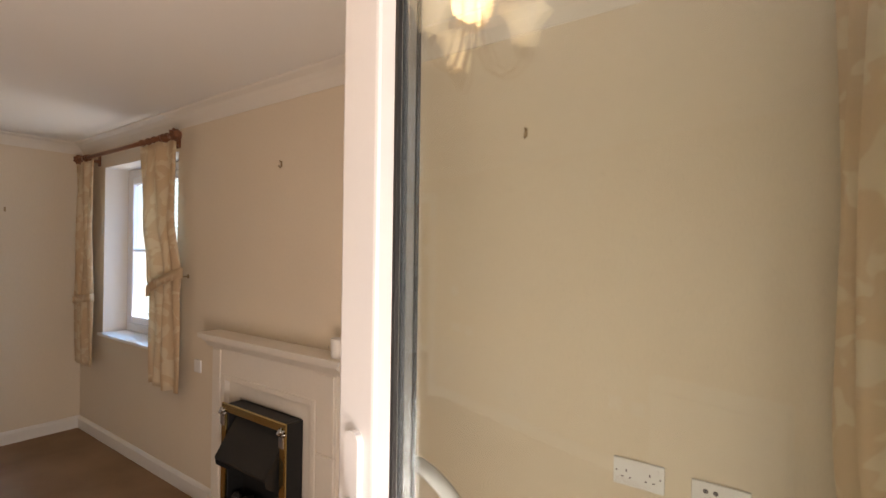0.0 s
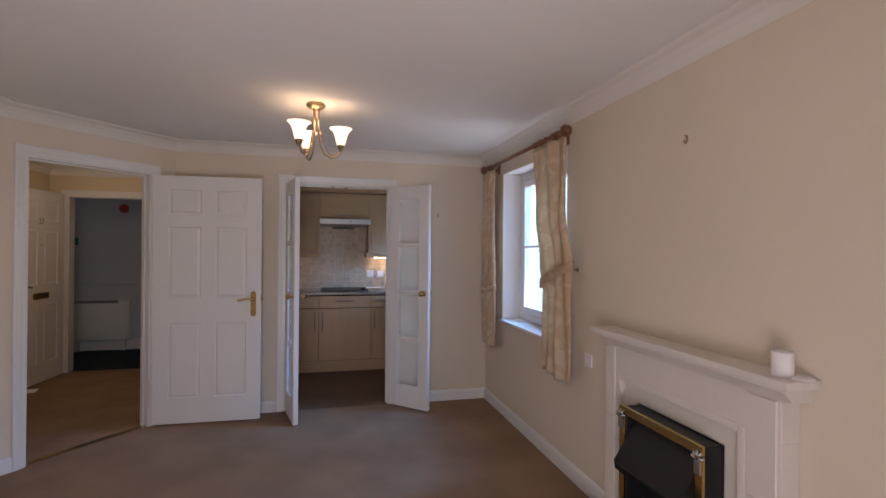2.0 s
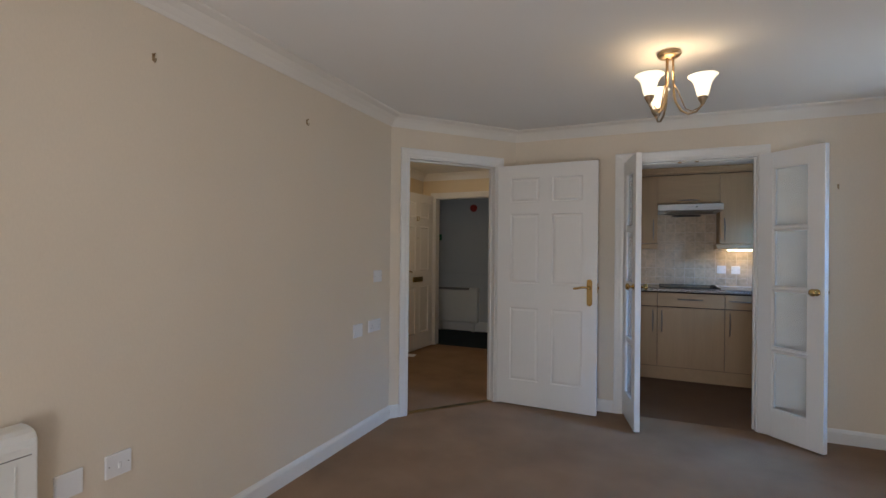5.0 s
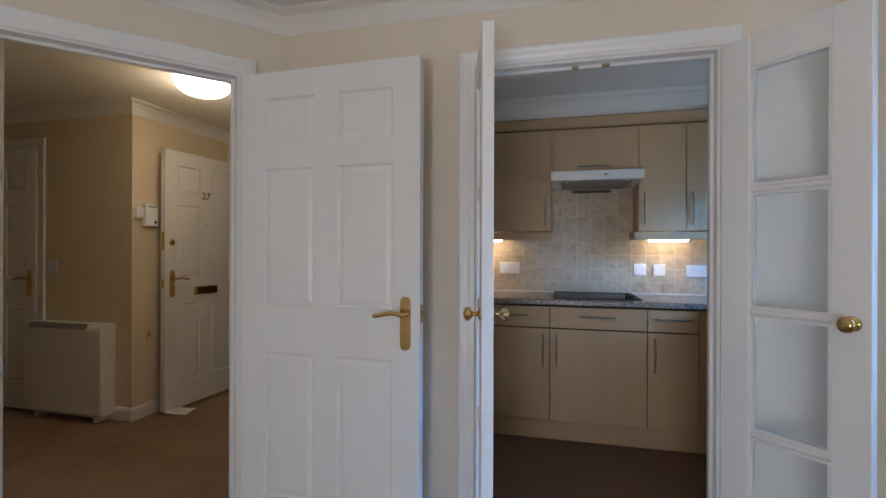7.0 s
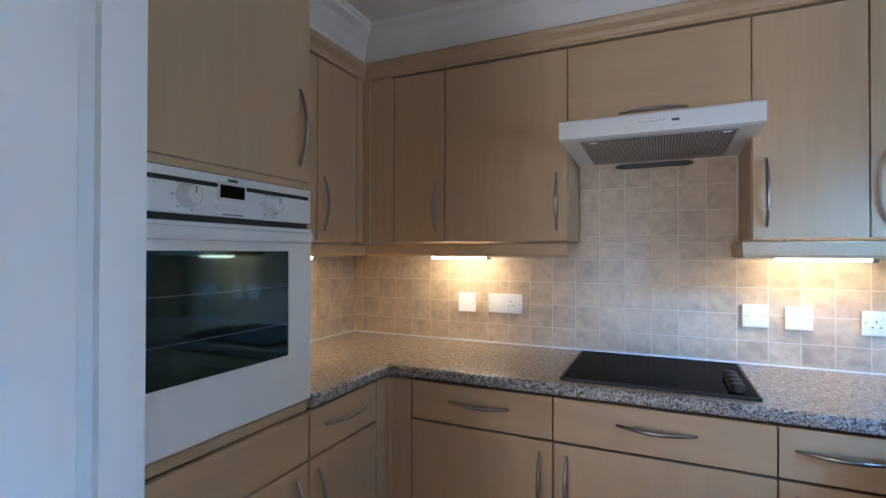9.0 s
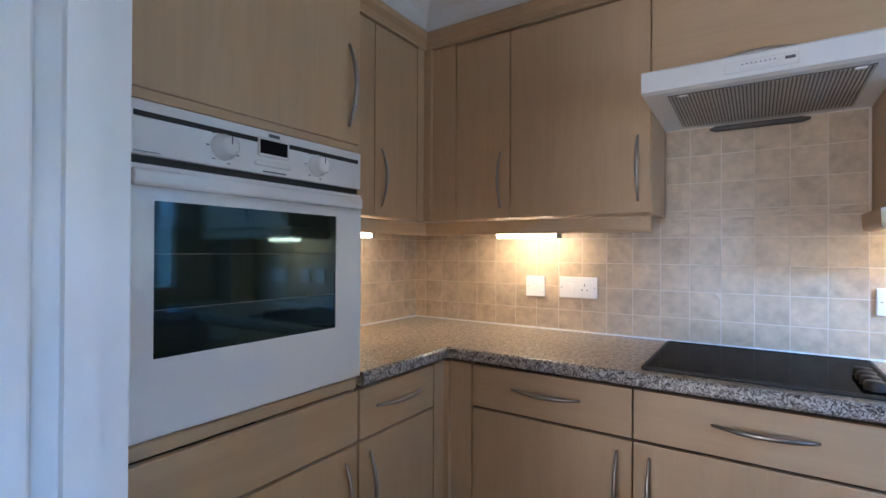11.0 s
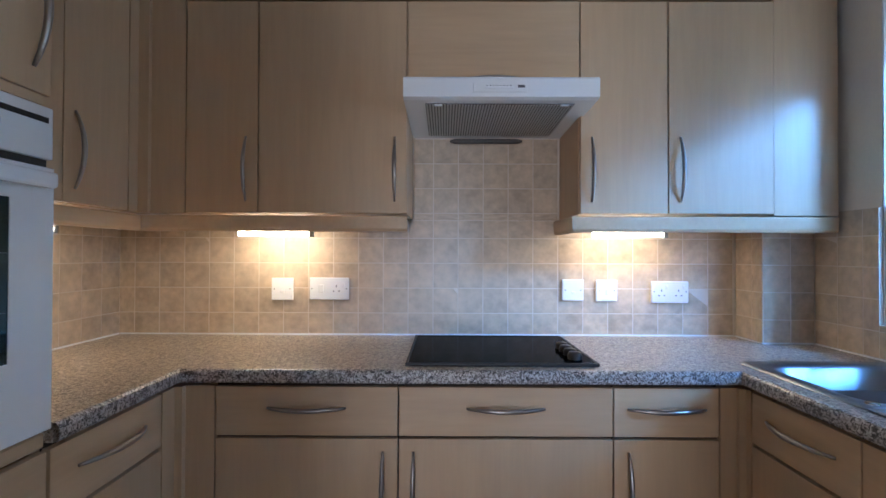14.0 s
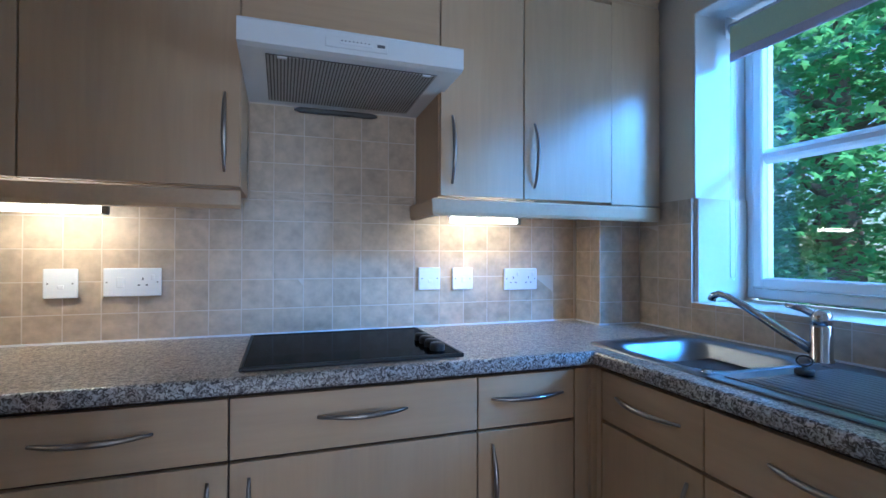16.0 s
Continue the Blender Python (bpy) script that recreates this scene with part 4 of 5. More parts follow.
wall_unit(upside(-0.285), 0.242, 0.262, "narrow pale beech wall unit near the corner", "r")
wall_unit(upside(-0.043), 0.497, 0.262, "pale beech wall unit beside the hood", "r")
wall_unit(upside(0.454), 0.576, 0.262, "shallow beech wall unit above the hood", low=1.790, flap=True)
wall_unit(upside(1.030), 0.294, 0.262, "narrow pale beech wall unit", "l")
wall_unit(upside(1.324), 0.352, 0.262, "pale beech wall unit near the window", "l")
fl = thing("filler_panel", upside(1.678), "beech-effect filler panel beside the wall unit", "panel")
part("panel", boxed(-0.0036, 0.209, -0.0182, 0.0, 1.372, 2.096), BEECH, fl)
part("backing", boxed(0.0, 0.209, 0.001, 0.25, 1.376, 2.090), BEECH, fl)
wall_unit(pose(-5.21, LEFT_UP_Y, 0, 0, 0, 180), 0.262, 0.24, "pale beech wall unit on the side wall", "l")
wall_unit(pose(-4.838, LEFT_UP_Y, 0, 0, 0, 180), 0.372, 0.24, "pale beech wall unit beside the oven tower", "")
post("corner_post", Matrix(), [(WALL_X + 0.018, -0.287), (WALL_X + 0.018, -0.40), (WALL_X + 0.034, -0.40), (WALL_X + 0.034, LEFT_UP_Y + 0.018), (-5.474, LEFT_UP_Y + 0.018), (-5.474, -0.47), (-5.6, -0.47), (-5.6, -0.287)], 1.375, 2.093, "beech-effect corner post between wall units")

# light pelmet, cornice and plinth
PEL = [(0.0, 1.368), (-0.024, 1.367), (-0.026, 1.362), (-0.024, 1.326), (-0.020, 1.316), (-0.004, 1.315), (0.0, 1.318), (0.0, 1.368)]
def moulding(name, line, profile, label, material=BEECH_H):
    single(name, run_profile(bm_new(), line, profile), material, label, "trim")
moulding("light_pelmet", [(-4.838, LEFT_UP_Y - 0.002), (WALL_X - 0.002, LEFT_UP_Y - 0.002), (WALL_X - 0.002, 0.455)][::-1], [(-a, b) for a, b in PEL], "beech-effect light pelmet under wall units")
moulding("light_pelmet", [(WALL_X - 0.002, 1.885), (WALL_X - 0.002, 1.029), (-5.80, 1.029)], [(-a, b) for a, b in PEL], "beech-effect light pelmet under wall units")
COR = [(-0.30, 2.168), (0.036, 2.168), (0.040, 2.160), (0.034, 2.145), (0.018, 2.128), (0.012, 2.112), (0.016, 2.106), (0.016, 2.098), (-0.02, 2.096), (-0.30, 2.096)]
moulding("cornice", [(WALL_X, 1.885), (WALL_X, LEFT_UP_Y), (-4.838, LEFT_UP_Y), (-4.838, TOWER_Y), (-4.222, TOWER_Y)], COR, "beech-effect cornice along the wall units")
moulding("plinth", [(-4.222, TOWER_Y - 0.035), (BASE_X - 0.035, TOWER_Y - 0.035), (BASE_X - 0.035, SINK_Y + 0.035), (-4.13, SINK_Y + 0.035)][::-1], [(0.0, 0.0), (-0.001, 0.129), (0.015, 0.129), (0.015, 0.0)], "pale beech plinth under base units")

# worktop in one piece, with the cut-outs for sink bowl
WT, WB = 0.925, 0.887
xs, ys = (-5.805, -5.33, -5.255, -4.93, -4.838, -4.13), (-0.69, -0.146, 1.397, 1.475, 1.83, 1.895)
def solid(i, j):
    if not (0 <= i < 5 and 0 <= j < 5):
        return False
    return (j == 0 and i < 4) or (j == 1 and i < 2) or (j >= 2 and not (j == 3 and i in (1, 2)))
bm = bm_new()
grid = {(i, j, k): bm.verts.new((x, y, z)) for i, x in enumerate(xs) for j, y in enumerate(ys) for k, z in enumerate((WB, WT))}
for i in range(5):
    for j in range(5):
        if solid(i, j):
            for k in (0, 1):
                bm.faces.new([grid[i, j, k], grid[i + 1, j, k], grid[i + 1, j + 1, k], grid[i, j + 1, k]])
            for di, dj, a, b in ((-1, 0, (i, j), (i, j + 1)), (1, 0, (i + 1, j), (i + 1, j + 1)), (0, -1, (i, j), (i + 1, j)), (0, 1, (i, j + 1), (i + 1, j + 1))):
                if not solid(i + di, j + dj):
                    bm.faces.new([grid[(*a, 0)], grid[(*b, 0)], grid[(*b, 1)], grid[(*a, 1)]])
bmesh.ops.delete(bm, geom=[v for v in bm.verts if not v.link_faces], context="VERTS")
wt = tagged(part("worktop", bm, GRANITE, None), "speckled granite-effect laminate kitchen worktop", "worktop")
edge = [(0.0, WT), (0.006, WT - 0.0015), (0.0105, WT - 0.006), (0.012, WT - 0.012), (0.012, WB + 0.008), (0.009, WB + 0.002), (0.0, WB)]
line = [(-4.13, 1.397), (-5.255, 1.397), (-5.255, -0.146), (-4.838, -0.146)]
GRANITE_EDGE = speckled("granite_laminate_edge", ((0.34, (0.02, 0.02, 0.022)), (0.44, (0.12, 0.10, 0.09)), (0.52, (0.34, 0.31, 0.29)), (0.60, (0.50, 0.47, 0.44)), (0.70, (0.62, 0.60, 0.57))), 115, 0.3)
part("front_edge", run_profile(bm_new(), line, edge), GRANITE_EDGE, wt, "rounded speckled front edge")

# sealant bead along the wall
bm = bm_new()
for a, b, c, e in ((-5.810, -5.8035, -0.683, 1.7055), (-5.8035, -4.838, -0.690, -0.6835), (-5.8035, -5.6435, 1.7055, 1.712), (-5.650, -5.6435, 1.712, 1.8915), (-5.6435, -4.13, 1.8915, 1.898)):
    box(bm, a, b, c, e, WT - 0.001, WT + 0.0055, 0.001, 1)
setting("trim_sealant", bm, PVC, "white sealant bead along the worktop")

# hob
h = thing("hob", pose(0, 0, WT), "black ceramic glass hob with knobs", "hob")
part("glass", boxed(-5.746, -5.298, 0.478, 1.012, 0.0005, 0.008, 0.002, 1), HOB_GLASS, h, "black ceramic glass plate")
bm = bm_new()
for a, b, c, e in ((-5.752, -5.292, 0.472, 0.4795), (-5.752, -5.292, 1.0105, 1.018), (-5.752, -5.7445, 0.4795, 1.0105), (-5.2995, -5.292, 0.4795, 1.0105)):
    box(bm, a, b, c, e, 0.0003, 0.010, 0.0015, 1)
part("rim", bm, BLACK, h, "dark metal rim")
for k in range(4):
    part("knob", lathe(bm_new(), [(0.021, 0.0), (0.021, 0.012), (0.018, 0.020), (0.0, 0.021)], 18, pose(-5.36 - 0.052 * k, 0.966, 0.008)), BLACK, h, "black hob knob")

# extractor hood
h = thing("cooker_hood", Matrix(), "white slim cooker hood with mesh filter", "cooker hood")
y0, y1 = 0.456, 1.042
bm = bm_new()
prism(bm, [(-5.81, 1.786), (-5.81, 1.694), (-5.385, 1.706), (-5.364, 1.710), (-5.363, 1.764), (-5.368, 1.770), (-5.50, 1.784)], y0, y1, "y")
part("body", bm, ENAMEL, h, "white enamelled body")
part("switch_panel", boxed(-5.3625, -5.3585, 0.665, 0.825, 1.722, 1.750, 0.001, 1), ENAMEL, h, "white switch panel")
part("slider", boxed(-5.3585, -5.356, 0.70, 0.785, 1.731, 1.738, 0.001, 1), PVC, h)
for k in range(8):
    part("marking", boxed(-5.3588, -5.3580, 0.704 + 0.010 * k, 0.707 + 0.010 * k, 1.7395, 1.7425), INK, h)
part("brand_mark", boxed(-5.3588, -5.3580, 0.797, 0.818, 1.735, 1.743), INK, h)
sl = (1.706 - 1.694) / 0.425
def under(x):
    return 1.694 + sl * (x + 5.81) - 0.003
f = part("filter", prism(bm_new(), [(-5.765, under(-5.765)), (-5.412, under(-5.412)), (-5.412, under(-5.412) + 0.002), (-5.765, under(-5.765) + 0.002)], 0.520, 0.980, "y"), MESH, h, "ribbed metal grease filter")
for k in range(50):
    yy = 0.5225 + 0.0092 * k
    bm = bm_new()
    prism(bm, [(-5.763, under(-5.763) - 0.0015), (-5.414, under(-5.414) - 0.0015), (-5.414, under(-5.414)), (-5.763, under(-5.763))], yy, yy + 0.0055, "y")
    part("rib", bm, RIB, f)
bm = bm_new()
tube(bm, [(-5.790, 0.60 + 0.02 * k, under(-5.790) - 0.014) for k in range(15)], [0.004] + [0.010] * 13 + [0.004], 8)
part("lamp_cover", bm, MESH, h, "dark grey lamp diffuser")
for y in (0.56, 0.95):
    part("clip", boxed(-5.424, -5.412, y - 0.012, y + 0.012, under(-5.42) - 0.004, under(-5.42), 0.001, 1), PVC, h)

# under-cupboard lights
def strip(m, length, energy, angle):
    s = thing("cupboard_light", m, "white strip light glowing under the wall unit", "light", "under-cupboard lights")
    part("housing", boxed(0.0, length, -0.012, 0.022, -0.006, 0.0, 0.002, 1), PVC, s)
    part("tube", tube(bm_new(), [(0.004, 0.0, -0.016), (length - 0.014, 0.0, -0.016)], 0.0095, 10), TUBE, s, "glowing fluorescent tube")
    part("end_cap", boxed(length - 0.014, length + 0.002, -0.011, 0.011, -0.028, -0.005, 0.002, 1), GRILLE, s)
    lp = lamp("cupboard_lamp", "AREA", m @ pose(length / 2, 0.006, -0.032, angle), energy, (1.0, 0.75, 0.41), size=(length, 0.02))
    return lp


strip(pose(-5.68, -0.172, 1.329, 0, 0, 90), 0.275, 0.47, 14)
strip(pose(-5.68, 1.114, 1.329, 0, 0, 90), 0.272, 0.47, 14)
strip(pose(-5.092, -0.57, 1.327, 0, 0, 180), 0.26, 0.47, 14)

# sockets and switches


def plate(m, w, h, kind, label, group="kitchen sockets", material=PVC):
    """A wall plate, x 0..w, z 0..h, front towards -y."""
    s = thing("socket" if kind in ("double", "cooker", "tv") else "switch", m, label, "socket" if kind in ("double", "cooker", "tv") else "switch", group)
    part("face_plate", boxed(0, w, -0.011, 0.0, 0, h, 0.004, 2), material, s)
    def rocker(cx, cz, rw=0.011, rh=0.018):
        part("rocker", boxed(cx - rw / 2, cx + rw / 2, -0.0145, -0.0105, cz - rh / 2, cz + rh / 2, 0.0015, 1), PVC, s)
    def pins(cx, cz):
        bm = bm_new()
        box(bm, cx - 0.0018, cx + 0.0018, -0.0116, -0.0100, cz + 0.006, cz + 0.014)
        box(bm, cx - 0.0135, cx - 0.0075, -0.0116, -0.0100, cz - 0.011, cz - 0.007)
        box(bm, cx + 0.0075, cx + 0.0135, -0.0116, -0.0100, cz - 0.011, cz - 0.007)
        part("pin_holes", bm, INK, s)
    def screw(cx, cz):
        part("screw", boxed(cx - 0.0022, cx + 0.0022, -0.0117, -0.0103, cz - 0.0022, cz + 0.0022), GRILLE, s)
    c = h / 2
    if kind == "single":
        rocker(w * 0.52, c - 0.004, 0.012, 0.022)
        screw(0.012, c)
        screw(w - 0.012, c)
    elif kind == "dial":
        rocker(w * 0.52, c - 0.010, 0.016, 0.012)
        screw(0.012, c)
        screw(w - 0.012, c)
    elif kind == "double":
        for q in (0.27, 0.73):
            pins(w * q, c - 0.004)
            rocker(w * q + 0.02, c + 0.020, 0.010, 0.015)
        screw(0.010, c + 0.002)
        screw(w - 0.010, c + 0.002)
    elif kind == "cooker":
        rocker(w * 0.30, c, 0.020, 0.032)
        pins(w * 0.68, c)
        rocker(w * 0.68 + 0.027, c + 0.014, 0.010, 0.017)
        screw(0.010, c)
        screw(w - 0.010, c)
    elif kind == "tv":
        for q, z in ((0.25, 0.72), (0.42, 0.72), (0.25, 0.42), (0.5, 0.36), (0.75, 0.45), (0.75, 0.25)):
            part("aerial_jack", lathe(bm_new(), [(0.0, 0.0135), (0.004, 0.0135), (0.0065, 0.011)], 10, pose(w * q, 0, h * z, 90)), INK, s)
    return s


def tiled(y, z):
    return pose(-5.808, y, z, 0, 0, 90)


plate(tiled(-0.091, 1.060), 0.085, 0.087, "dial", "white single switch plate on kitchen tiles")
plate(tiled(0.057, 1.062), 0.154, 0.086, "cooker", "white cooker switch and socket plate")
plate(tiled(1.037, 1.062), 0.083, 0.082, "dial", "white fused switch plate on kitchen tiles")
plate(tiled(1.168, 1.060), 0.082, 0.082, "single", "white single switch plate on kitchen tiles")
plate(tiled(1.382, 1.054), 0.143, 0.084, "double", "white double socket on kitchen tiles")

# sink run
def sinkside(x):
    return pose(x, SINK_Y, 0)


base_unit(sinkside(-5.233), 0.336, 0.44, "pale beech base unit with drawer under the sink", "r")
base_unit(sinkside(-4.897), 0.50, 0.44, "wide pale beech base unit under drainer", "r")
base_unit(sinkside(-4.397), 0.265, 0.44, "narrow pale beech base unit at run end", "l")

s = thing("sink", pose(0, 0, WT), "stainless steel sink with ribbed drainer", "sink")
bx0, bx1, by0, by1, sx0, sx1, sy0, sy1 = -5.30, -4.955, 1.485, 1.80, -5.352, -4.36, 1.440, 1.862
bm = bm_new()
def rounded(x0, x1, y0, y1, r, n=5):
    out = []
    for cx, cy, a0 in ((x1 - r, y1 - r, 0), (x0 + r, y1 - r, 90), (x0 + r, y0 + r, 180), (x1 - r, y0 + r, 270)):
        for k in range(n + 1):
            a = radians(a0 + 90 * k / n)
            out.append((cx + r * math.cos(a), cy + r * math.sin(a)))
    return out
def ring(bm, loop, z):
    return [bm.verts.new((x, y, z)) for x, y in loop]
def bridge(bm, a, b, smooth=True):
    n = len(a)
    for i in range(n):
        f = bm.faces.new((a[i], a[(i + 1) % n], b[(i + 1) % n], b[i]))
        f.smooth = smooth
mid = -4.925
loops = [ring(bm, rounded(sx0, mid, sy0, sy1, 0.02), 0.0005), ring(bm, rounded(sx0 + 0.004, mid - 0.0, sy0 + 0.004, sy1 - 0.004, 0.02), 0.006), ring(bm, rounded(bx0 - 0.008, bx1 + 0.008, by0 - 0.008, by1 + 0.008, 0.075), 0.004), ring(bm, rounded(bx0, bx1, by0, by1, 0.07), -0.004), ring(bm, rounded(bx0 + 0.012, bx1 - 0.012, by0 + 0.012, by1 - 0.012, 0.066), -0.09), ring(bm, rounded(bx0 + 0.022, bx1 - 0.022, by0 + 0.022, by1 - 0.022, 0.062), -0.125), ring(bm, rounded(bx0 + 0.045, bx1 - 0.045, by0 + 0.045, by1 - 0.045, 0.052), -0.145), ring(bm, rounded(bx0 + 0.075, bx1 - 0.075, by0 + 0.075, by1 - 0.075, 0.04), -0.15)]
for a, b in zip(loops, loops[1:]):
    bridge(bm, a, b)
bm.faces.new(loops[-1])
bowl = part("bowl", bm, SINK, s, "deep stainless steel bowl")
bm = bm_new()
box(bm, mid, sx1, sy0, sy1, 0.0005, 0.006, 0.002, 1)
box(bm, mid + 0.02, sx1 - 0.03, sy0 + 0.03, sy0 + 0.036, 0.0055, 0.009, 0.001, 1)
box(bm, mid + 0.02, sx1 - 0.03, 1.775, 1.781, 0.0055, 0.009, 0.001, 1)
dr = part("drainer", bm, SINK, s, "flat ribbed drainer")
for k in range(15):
    y = sy0 + 0.05 + 0.019 * k
    part("rib", tube(bm_new(), [(mid + 0.05, y, 0.004), (mid + 0.07, y, 0.0075), (sx1 - 0.05, y, 0.0075), (sx1 - 0.03, y, 0.004)], 0.0050, 8), SINK, dr)
part("overflow", lathe(bm_new(), [(0.0, 0.003), (0.012, 0.003), (0.014, 0.0)], 14, pose(-4.955, 1.478, 0.0055)), CHROME, s)
part("waste", lathe(bm_new(), [(0.0, 0.002), (0.03, 0.003), (0.035, 0.0)], 18, pose(-5.13, 1.65, -0.15)), CHROME, bowl)

tp = thing("tap", pose(-4.938, 1.826, WT + 0.006), "chrome single-lever kitchen mixer tap", "tap")
bm = lathe(bm_new(), [(0.027, 0.0), (0.027, 0.006), (0.024, 0.010), (0.024, 0.085), (0.020, 0.092)], 20)
part("body", bm, CHROME, tp)
bm = bm_new()
tube(bm, [(-0.015, -0.004, 0.025), (-0.08, -0.018, 0.062), (-0.16, -0.034, 0.112), (-0.22, -0.046, 0.144), (-0.245, -0.051, 0.150), (-0.262, -0.054, 0.143), (-0.268, -0.055, 0.130)], [0.013, 0.012, 0.011, 0.010, 0.010, 0.011, 0.012], 12)
part("spout", bm, CHROME, tp, "long chrome swivel spout")
bm = lathe(bm_new(), [(0.020, 0.090), (0.023, 0.096), (0.022, 0.118), (0.014, 0.128), (0.0, 0.130)], 18)
tube(bm, [(0.0, 0.0, 0.112), (-0.03, -0.02, 0.130), (-0.062, -0.038, 0.136)], [0.014, 0.011, 0.006], 10, 0.7)
part("lever", bm, CHROME, tp, "chrome lever on top")

pl = thing("sink_plug", pose(-4.846, 1.630, WT + 0.0125), "black rubber sink plug on drainer", "plug")
part("stopper", lathe(bm_new(), [(0.0, 0.0), (0.016, 0.0), (0.018, 0.003), (0.018, 0.011), (0.015, 0.013), (0.005, 0.015), (0.004, 0.022), (0.0, 0.022)], 20), RUBBER, pl)
bm = bm_new()
tube(bm, [(0.017 * math.cos(2 * math.pi * k / 16), 0.005 * math.sin(2 * math.pi * k / 16), 0.030 + 0.010 * math.sin(2 * math.pi * k / 16)) for k in range(17)], 0.002, 6)
part("ring", bm, RUBBER, pl)

# roller blind in the kitchen window
b = thing("roller_blind", Matrix(), "green roller blind partly lowered at kitchen window", "blind")
bx, ex = -5.375, -4.325
part("roller", tube(bm_new(), [(bx, 2.055, 1.985), (ex, 2.055, 1.985)], 0.020, 14), PVC, b, "white roller tube")
part("fabric", boxed(bx + 0.012, ex - 0.012, 2.032, 2.0335, 1.890, 1.985), BLIND, b, "pale green blind cloth")
part("hem_bar", boxed(bx + 0.012, ex - 0.012, 2.027, 2.036, 1.860, 1.892, 0.003, 1), BLIND_EDGE, b, "lilac-grey hem")
for x in (bx - 0.006, ex + 0.001):
    part("bracket", boxed(x, x + 0.005, 2.03, 2.085, 1.95, 2.026), PVC, b)
bm = bm_new()
tube(bm, [(bx + 0.004, 2.046, 1.98), (bx + 0.004, 2.04, 1.5), (bx + 0.006, 2.04, 1.12), (bx + 0.008, 2.052, 1.105), (bx + 0.008, 2.064, 1.12), (bx + 0.006, 2.064, 1.5), (bx + 0.004, 2.066, 1.98)], 0.0012, 6)
part("chain", bm, PVC, b, "thin white pull chain")

# ---- living room things ----
# chandelier
ch = thing("chandelier", pose(-2.673, 0.463, CEILING), "three-arm antique brass ceiling light, lit", "chandelier")
part("ceiling_rose", lathe(bm_new(), [(0.0, 0.0), (0.052, 0.0), (0.058, -0.010), (0.055, -0.020), (0.040, -0.030), (0.015, -0.036), (0.0, -0.037)], 28), OLD_BRASS, ch, "antique brass ceiling rose")
fw, rt = Vector((-0.913, 0.407, 0)), Vector((0.407, 0.913, 0))
for phi in (73, 193, 313):
    d = rt * math.sin(radians(phi)) + fw * math.cos(radians(phi))
    def at(r, z):
        return (d.x * r, d.y * r, z)
    bm = bm_new()
    pts = [at(0.018, -0.03), at(0.020, -0.12), at(0.022, -0.20), at(0.030, -0.255), at(0.055, -0.305), at(0.090, -0.328), at(0.125, -0.320), at(0.148, -0.292), at(0.152, -0.270)]
    tube(bm, pts, 0.0055, 8)
    part("arm", bm, OLD_BRASS, ch, "slim curved brass arm")
    bm = bm_new()
    side = Vector((-d.y, d.x, 0)) * 0.012
    tube(bm, [Vector(at(r, z)) + side for r, z in ((0.022, -0.16), (0.040, -0.20), (0.058, -0.25), (0.075, -0.295), (0.105, -0.312), (0.130, -0.300))], 0.003, 6)
    part("scroll", bm, OLD_BRASS, ch)
    m = pose(*at(0.152, -0.285))
    part("lamp_holder", lathe(bm_new(), [(0.006, -0.004), (0.012, 0.006), (0.020, 0.022), (0.024, 0.030), (0.022, 0.036)], 18, m), BRONZE, ch)
    sh = part("shade", lathe(bm_new(), [(0.020, 0.032), (0.027, 0.048), (0.033, 0.075), (0.039, 0.100), (0.050, 0.122), (0.066, 0.138), (0.068, 0.139), (0.063, 0.134), (0.047, 0.118), (0.036, 0.098), (0.030, 0.075), (0.024, 0.050), (0.0, 0.040)], 24, m), SHADE, ch, "bell-shaped opal glass shade glowing warm")
copy_thing(ch, pose(-0.29, 0.54, CEILING))
for x, y, watts in ((-2.673, 0.463, 2.2), (-0.29, 0.54, 3.0)):
    lamp("chandelier_lamp", "POINT", pose(x, y, 2.19), watts, (1.0, 0.66, 0.34), radius=0.05)

# fireplace
f = thing("fireplace", pose(-1.395, RIGHT, 0), "ivory fire surround with moulded mantel shelf", "fireplace")
bm = boxed(-0.53, 0.578, -0.135, -0.002, 0.992, 1.020, 0.005)
prism(bm, [(-0.002, 0.945), (-0.088, 0.945), (-0.094, 0.955), (-0.110, 0.975), (-0.122, 0.982), (-0.124, 0.992), (-0.002, 0.992)], -0.505, 0.552, "x")
part("mantel_shelf", bm, STONE, f, "ivory moulded mantel shelf")
bm = boxed(-0.475, 0.51, -0.078, -0.002, 0.80, 0.945, 0.002, 1)
part("frieze", bm, STONE, f)
for s in (-1, 1):
    x0, x1 = (-0.475, -0.375) if s < 0 else (0.375, 0.51)
    bm = boxed(x0, x1, -0.078, -0.002, 0.05, 0.80, 0.002, 1)
    box(bm, x0 + 0.012, x1 - 0.012, -0.085, -0.076, 0.59, 0.935, 0.003, 1)
    box(bm, x0 + 0.012, x1 - 0.012, -0.085, -0.076, 0.14, 0.585, 0.003, 1)
    box(bm, x0 - 0.006, x1 + 0.006, -0.092, -0.002, 0.05, 0.14, 0.003, 1)
    part("pilaster", bm, STONE, f, "ivory pilaster with a joint line")
bm = bm_new()
for x0, x1, z0, z1 in ((-0.375, -0.343, 0.05, 0.812), (0.343, 0.375, 0.05, 0.812), (-0.343, 0.343, 0.78, 0.812)):
    box(bm, x0, x1, -0.083, -0.05, z0, z1, 0.006, 2)
part("moulding", bm, STONE, f, "raised moulding round the opening")
bm = bm_new()
box(bm, -0.343, -0.245, -0.055, -0.004, 0.05, 0.78)
